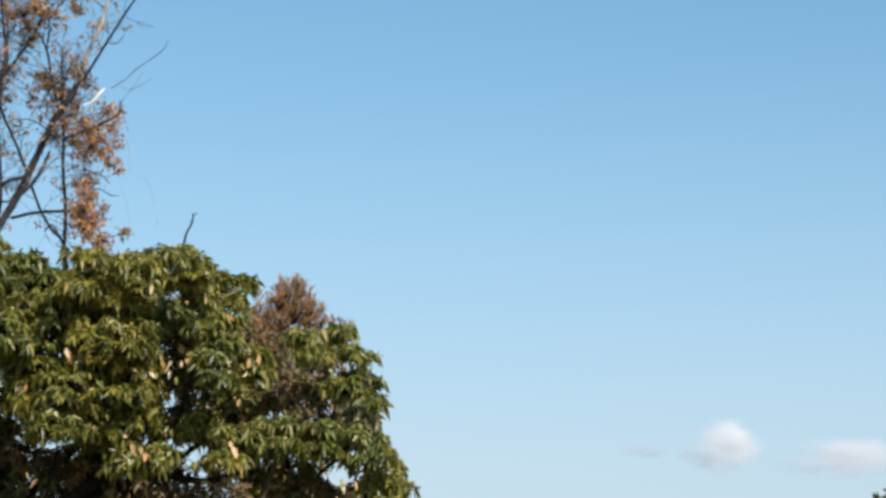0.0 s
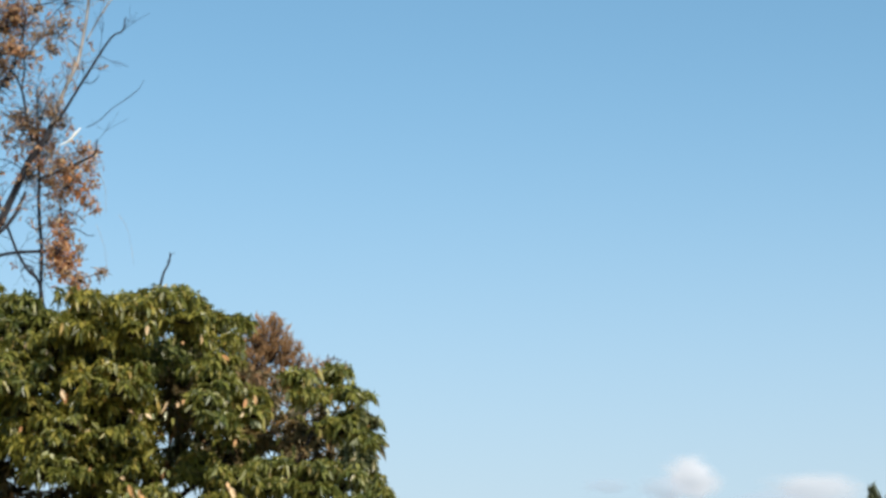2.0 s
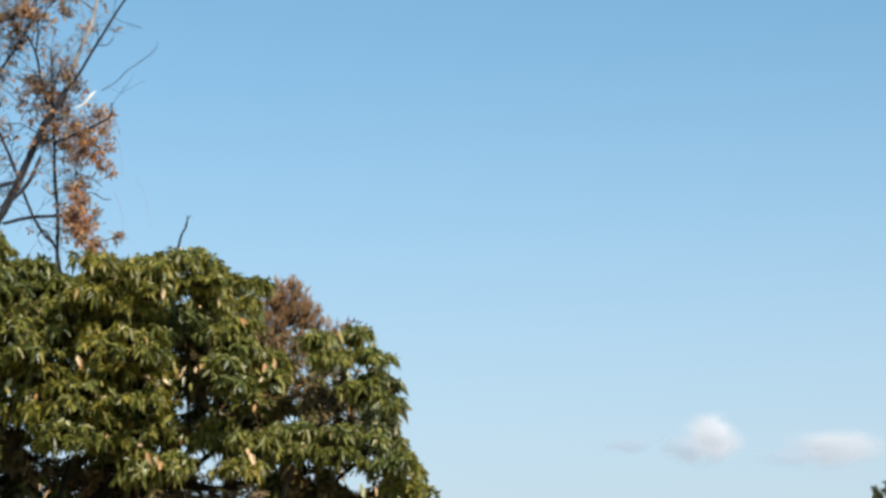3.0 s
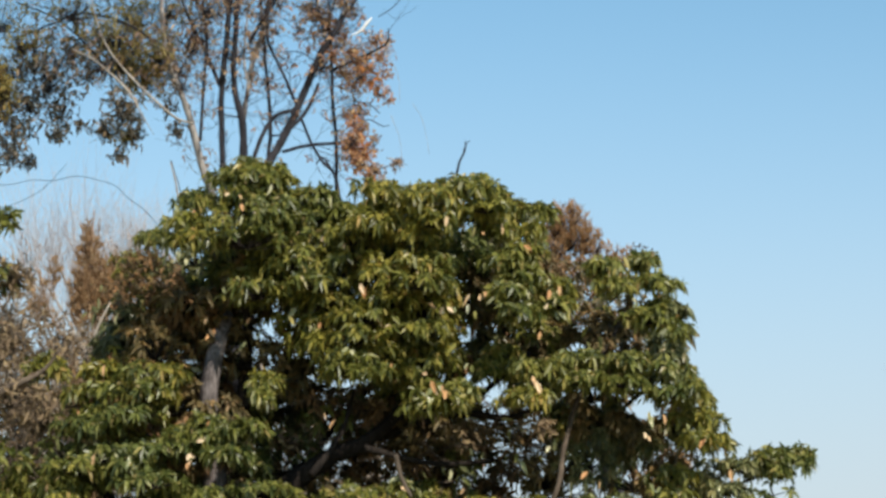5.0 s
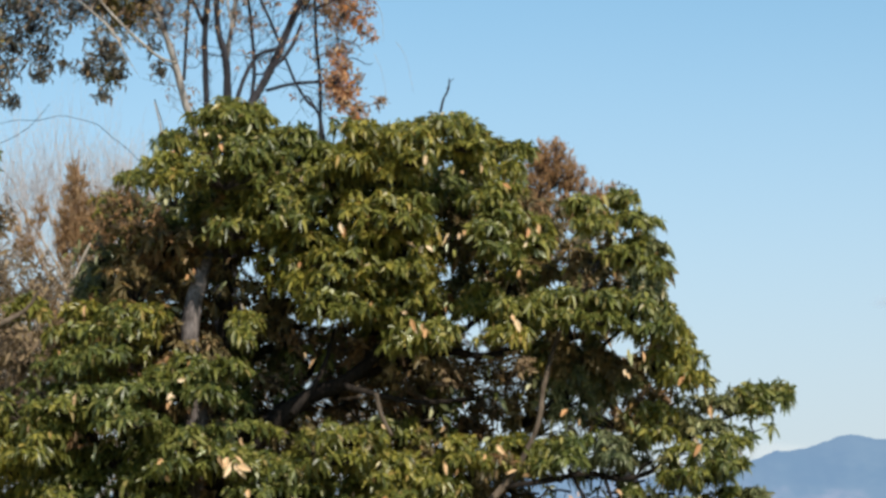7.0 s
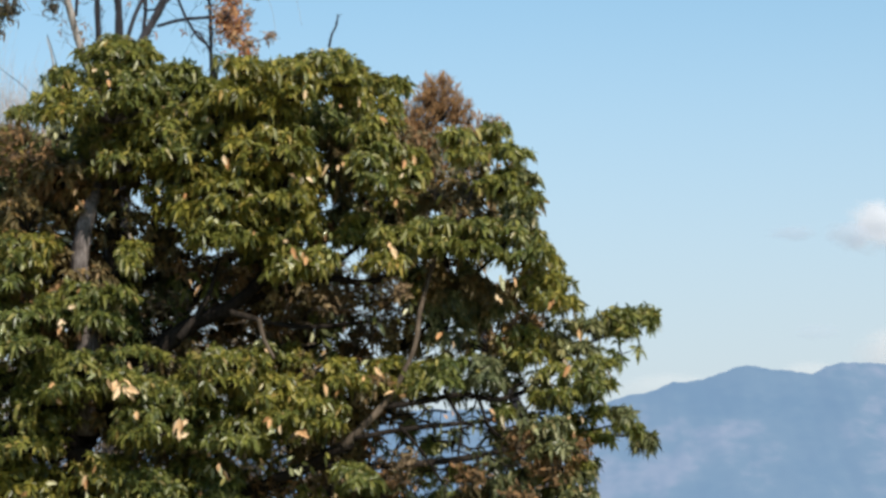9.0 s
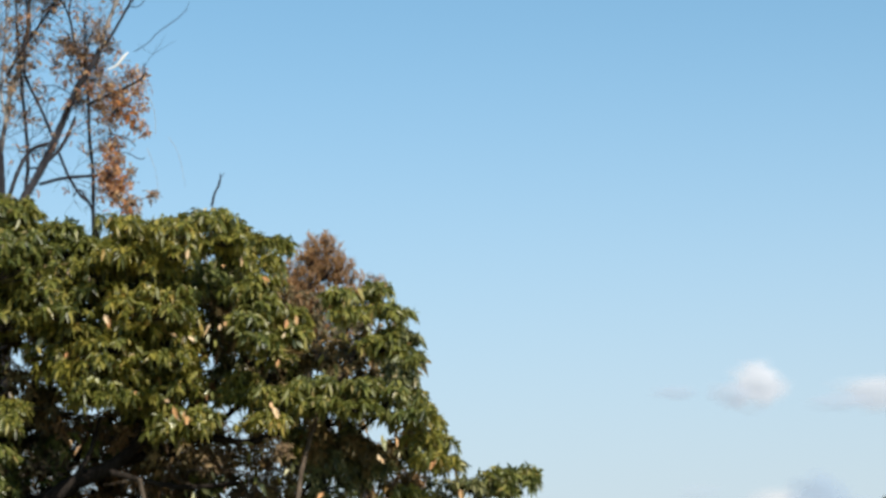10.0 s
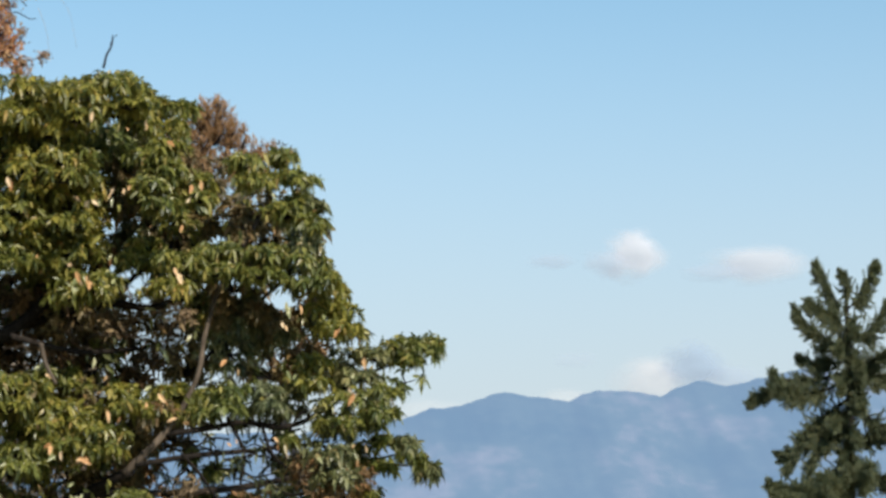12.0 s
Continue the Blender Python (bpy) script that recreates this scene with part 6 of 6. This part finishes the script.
def build_scrub():
    """Bare grey brush behind the trees."""
    rng = np.random.default_rng(47)
    for x, y, z, r, m in SCRUB + SCRUB_FAR + SCRUB_SIDE:
        bush = thing("scrub_bush", x, y, 0, "bare grey-brown scrub bush with dry leaves", "bush", "scrub behind the trees")
        for _ in range(3):
            lean = rng.normal(0, 0.22, 3)
            limb(bush, rng, [(x + lean[0] * 0.3, y, -0.1, 0.018), (x + lean[1], y, z * 0.4, 0.012), (x + lean[2], y, z * 0.75, 0.008), (x, y, z, 0.004)], BARK_GREY, "stem", 5)
        clump(bush, rng, (x, y, z - r * 1.7), (r, r * 0.8, r * 1.1), int(m * 0.8), LEAF_DRY, BARK_PALE, 4, 0.075, (15, 150), (0.0, 0.5), 0.26, 0.2, -1.0, 0.006, "dry_clump", "", True)
        clump(bush, rng, (x, y, z), (r, r * 0.8, r * 1.1), int(m * 1.3), LEAF_DRY, BARK_PALE, 4, 0.075, (15, 150), (0.0, 0.5), 0.26, 0.2, -1.0, 0.006, "dry_clump", "", True)


build_scrub()

# ---- the conifer ----
CON_BASE = (11.03, 55.90)
CON_TRUNK = [
    (11.05, 55.90, -0.10, 0.286),
    (11.05, 55.90, 2.25, 0.221),
    (11.03, 55.90, 4.64, 0.101),
    (11.05, 55.90, 6.02, 0.090),
    (11.05, 55.90, 7.40, 0.068),
    (11.04, 55.90, 8.55, 0.046),
    (11.04, 55.90, 9.14, 0.022),
]
CON_UPPER = [
    [(11.04, 55.90, 8.50, 0.029), (10.79, 55.90, 8.72, 0.022), (10.58, 55.90, 9.14, 0.017), (10.43, 55.90, 9.45, 0.009)],
    [(11.04, 55.90, 8.50, 0.029), (11.27, 55.90, 8.72, 0.022), (11.51, 55.90, 9.14, 0.017), (11.69, 55.90, 9.46, 0.009)],
    [(10.99, 55.64, 8.75, 0.022), (10.96, 55.38, 9.01, 0.017), (10.82, 55.25, 9.19, 0.009)],
    [(11.05, 55.90, 7.75, 0.034), (10.71, 55.90, 7.85, 0.029), (10.28, 55.90, 8.15, 0.022), (9.97, 55.90, 8.55, 0.009)],
    [(11.06, 55.90, 7.85, 0.034), (11.48, 55.90, 8.03, 0.029), (11.82, 55.90, 8.50, 0.022), (12.09, 55.90, 9.02, 0.009)],
    [(11.04, 55.77, 7.96, 0.034), (10.70, 55.25, 8.24, 0.022), (10.31, 54.86, 8.37, 0.017), (10.02, 54.73, 8.53, 0.009)],
]
CON_MIDDLE = [
    [(11.06, 55.90, 7.40, 0.034), (10.70, 55.90, 7.45, 0.022), (10.38, 55.90, 7.45, 0.017), (10.04, 55.90, 7.53, 0.009)],
    [(11.03, 55.77, 7.27, 0.034), (11.35, 55.38, 7.34, 0.022), (11.62, 54.86, 7.51, 0.017)],
    [(11.03, 55.77, 7.21, 0.046), (10.40, 55.51, 7.07, 0.034), (9.71, 55.25, 6.99, 0.029), (9.21, 55.12, 6.75, 0.022), (8.87, 54.99, 6.55, 0.012)],
    [(11.00, 55.64, 7.02, 0.046), (10.22, 55.12, 6.75, 0.034), (9.57, 54.73, 6.71, 0.022), (9.28, 54.60, 7.10, 0.012)],
]
CON_INNER = [
    [(11.05, 55.90, 7.16, 0.046), (11.66, 55.90, 7.16, 0.034), (12.42, 55.90, 7.05, 0.022), (13.07, 55.90, 6.82, 0.012)],
    [(11.03, 55.77, 6.69, 0.046), (10.44, 55.25, 6.30, 0.034), (9.88, 54.86, 5.82, 0.029), (9.53, 54.73, 5.15, 0.012)],
    [(11.03, 55.77, 6.46, 0.046), (10.40, 55.64, 5.99, 0.034), (9.92, 55.64, 5.65, 0.022), (9.56, 55.64, 5.54, 0.012)],
    [(11.00, 55.64, 6.45, 0.046), (10.60, 54.99, 5.94, 0.034), (10.09, 54.60, 5.47, 0.022), (9.89, 54.47, 5.02, 0.012)],
]
CON_LOWER = [
    [(11.00, 55.64, 6.45, 0.046), (11.38, 55.12, 6.17, 0.034), (11.81, 54.73, 5.71, 0.022), (12.18, 54.60, 5.24, 0.012)],
    [(11.01, 55.64, 7.37, 0.034), (11.05, 54.99, 6.85, 0.029), (11.04, 54.47, 6.36, 0.017)],
    [(11.13, 56.16, 7.89, 0.034), (11.40, 56.68, 7.47, 0.029), (11.66, 57.20, 7.29, 0.017)],
    [(10.99, 55.64, 5.54, 0.046), (10.34, 54.86, 5.03, 0.034), (9.71, 54.34, 4.78, 0.022), (9.10, 54.08, 4.74, 0.012)],
    [(10.99, 55.64, 5.54, 0.046), (11.18, 54.86, 5.15, 0.034), (11.49, 54.34, 4.89, 0.022), (11.84, 54.08, 4.65, 0.012)],
    [(10.97, 55.64, 5.20, 0.046), (10.77, 54.86, 4.93, 0.034), (10.39, 54.08, 4.77, 0.022), (10.01, 53.69, 4.64, 0.012)],
]
CON_LOWEST = [
    [(10.99, 55.64, 5.77, 0.046), (11.31, 55.12, 5.84, 0.034), (11.71, 54.73, 5.93, 0.012)],
    [(10.96, 55.64, 4.85, 0.046), (10.22, 54.86, 4.37, 0.034), (9.49, 54.34, 4.02, 0.022), (8.82, 54.08, 3.78, 0.012)],
    [(10.96, 55.64, 4.63, 0.046), (11.48, 54.86, 4.25, 0.034), (12.09, 54.34, 3.90, 0.022), (12.65, 54.08, 3.67, 0.012)],
    [(11.05, 56.16, 4.42, 0.046), (10.44, 56.68, 3.76, 0.034), (9.84, 57.07, 3.31, 0.012)],
    [(11.05, 56.16, 4.42, 0.046), (11.95, 56.68, 3.52, 0.034), (12.68, 57.07, 3.07, 0.012)],
    [(11.05, 55.77, 8.31, 0.029), (11.03, 55.25, 8.11, 0.022), (11.00, 54.73, 7.85, 0.012)],
]
CON_FRONT = [
    [(11.04, 55.77, 7.96, 0.029), (10.82, 55.25, 7.76, 0.022), (10.60, 54.65, 7.50, 0.012)],
    [(11.03, 55.77, 7.55, 0.029), (11.05, 55.25, 7.37, 0.022), (11.03, 54.56, 7.10, 0.012)],
    [(11.01, 55.77, 7.21, 0.029), (10.83, 55.25, 7.02, 0.022), (10.58, 54.48, 6.75, 0.012)],
    [(11.01, 55.77, 6.81, 0.029), (11.03, 55.25, 6.63, 0.022), (10.97, 54.39, 6.34, 0.012)],
    [(11.00, 55.77, 6.46, 0.029), (10.74, 55.25, 6.28, 0.022), (10.40, 54.31, 6.00, 0.012)],
]
CON_SKIRT = [
    [(11.00, 55.70, 5.00, 0.045), (10.20, 54.60, 4.75, 0.034), (9.50, 53.60, 4.70, 0.022), (8.90, 53.00, 4.80, 0.011)],
    [(11.00, 55.70, 5.10, 0.045), (10.50, 54.40, 4.85, 0.034), (10.10, 53.20, 4.80, 0.022), (9.80, 52.60, 4.88, 0.011)],
    [(11.00, 55.70, 5.20, 0.045), (11.00, 54.40, 5.00, 0.034), (10.80, 53.20, 5.00, 0.022), (10.70, 52.40, 5.10, 0.011)],
    [(11.00, 55.70, 4.80, 0.045), (10.30, 54.40, 4.50, 0.034), (9.60, 53.20, 4.40, 0.022), (9.10, 52.40, 4.48, 0.011)],
]
CON_FRONT_LOW = [
    [(10.99, 55.77, 6.12, 0.029), (10.97, 55.25, 5.94, 0.022), (10.84, 54.24, 5.67, 0.012)],
    [(10.99, 55.77, 5.72, 0.029), (10.80, 55.25, 5.55, 0.022), (10.52, 54.15, 5.28, 0.012)],
    [(10.97, 55.77, 5.37, 0.029), (11.01, 55.25, 5.20, 0.022), (10.91, 54.07, 4.94, 0.012)],
    [(10.96, 55.77, 4.98, 0.029), (10.73, 55.25, 4.81, 0.022), (10.35, 53.98, 4.55, 0.012)],
]


def build_conifer():
    rng = np.random.default_rng(53)
    tree = thing("conifer", CON_BASE[0], CON_BASE[1], 0, "dark green conifer with shaggy upswept branch tips", "tree")
    limb(tree, rng, CON_TRUNK, BARK_DARK_SHADED, "trunk", 10)
    for line in CON_UPPER + CON_MIDDLE + CON_INNER + CON_LOWER + CON_LOWEST + CON_FRONT + CON_FRONT_LOW + CON_SKIRT:
        c = curve_through(line, 7)
        branch = part("branch", tube(c, 5, 0.1, rng), BARK_DARK_SHADED, tree, smooth=True)
        span = np.linalg.norm(c[-1, :3] - c[0, :3])
        lines, at, axes = [], [], []
        for _ in range(int(120 * span + 40)):
            s = rng.uniform(0.12, 1.0) ** 0.85
            k = min(int(s * (len(c) - 1)), len(c) - 2)
            way = unit(c[k + 1, :3] - c[k, :3])
            foot = c[k, :3] + (c[k + 1, :3] - c[k, :3]) * rng.uniform()
            hangs = rng.uniform() < 0.55
            go = unit(way * 0.9 + rng.normal(0, 0.45, 3) + np.array([0, 0, -1.5 if hangs else 0.25]))
            long = rng.uniform(0.10, 0.55) * (1.05 - 0.78 * s) * min(1.0, 0.45 + span * 0.385)
            sag = np.array([0, 0, -0.08]) * rng.uniform()
            lines.append(tube([(*foot, 0.008), (*(foot + go * long * 0.5 + sag), 0.005), (*(foot + go * long), 0.003)], 3))
            for f in np.linspace(0.1, 1.0, 7):
                at.append(foot + go * long * f + sag * math.sin(f * math.pi))
                axes.append(go + np.array([0, 0, 0.2 * f]))
        at, axes = np.array(at), np.array(axes)
        part("shoot_spray", joined(lines), BARK_DARK_SHADED, branch, kind="stuff")
        part("needle_spray", rosettes(rng, at, axes, 13, 0.088, (6, 46), (-0.1, 0.15), 0.09), NEEDLES, branch, kind="stuff")
    return tree


build_conifer()
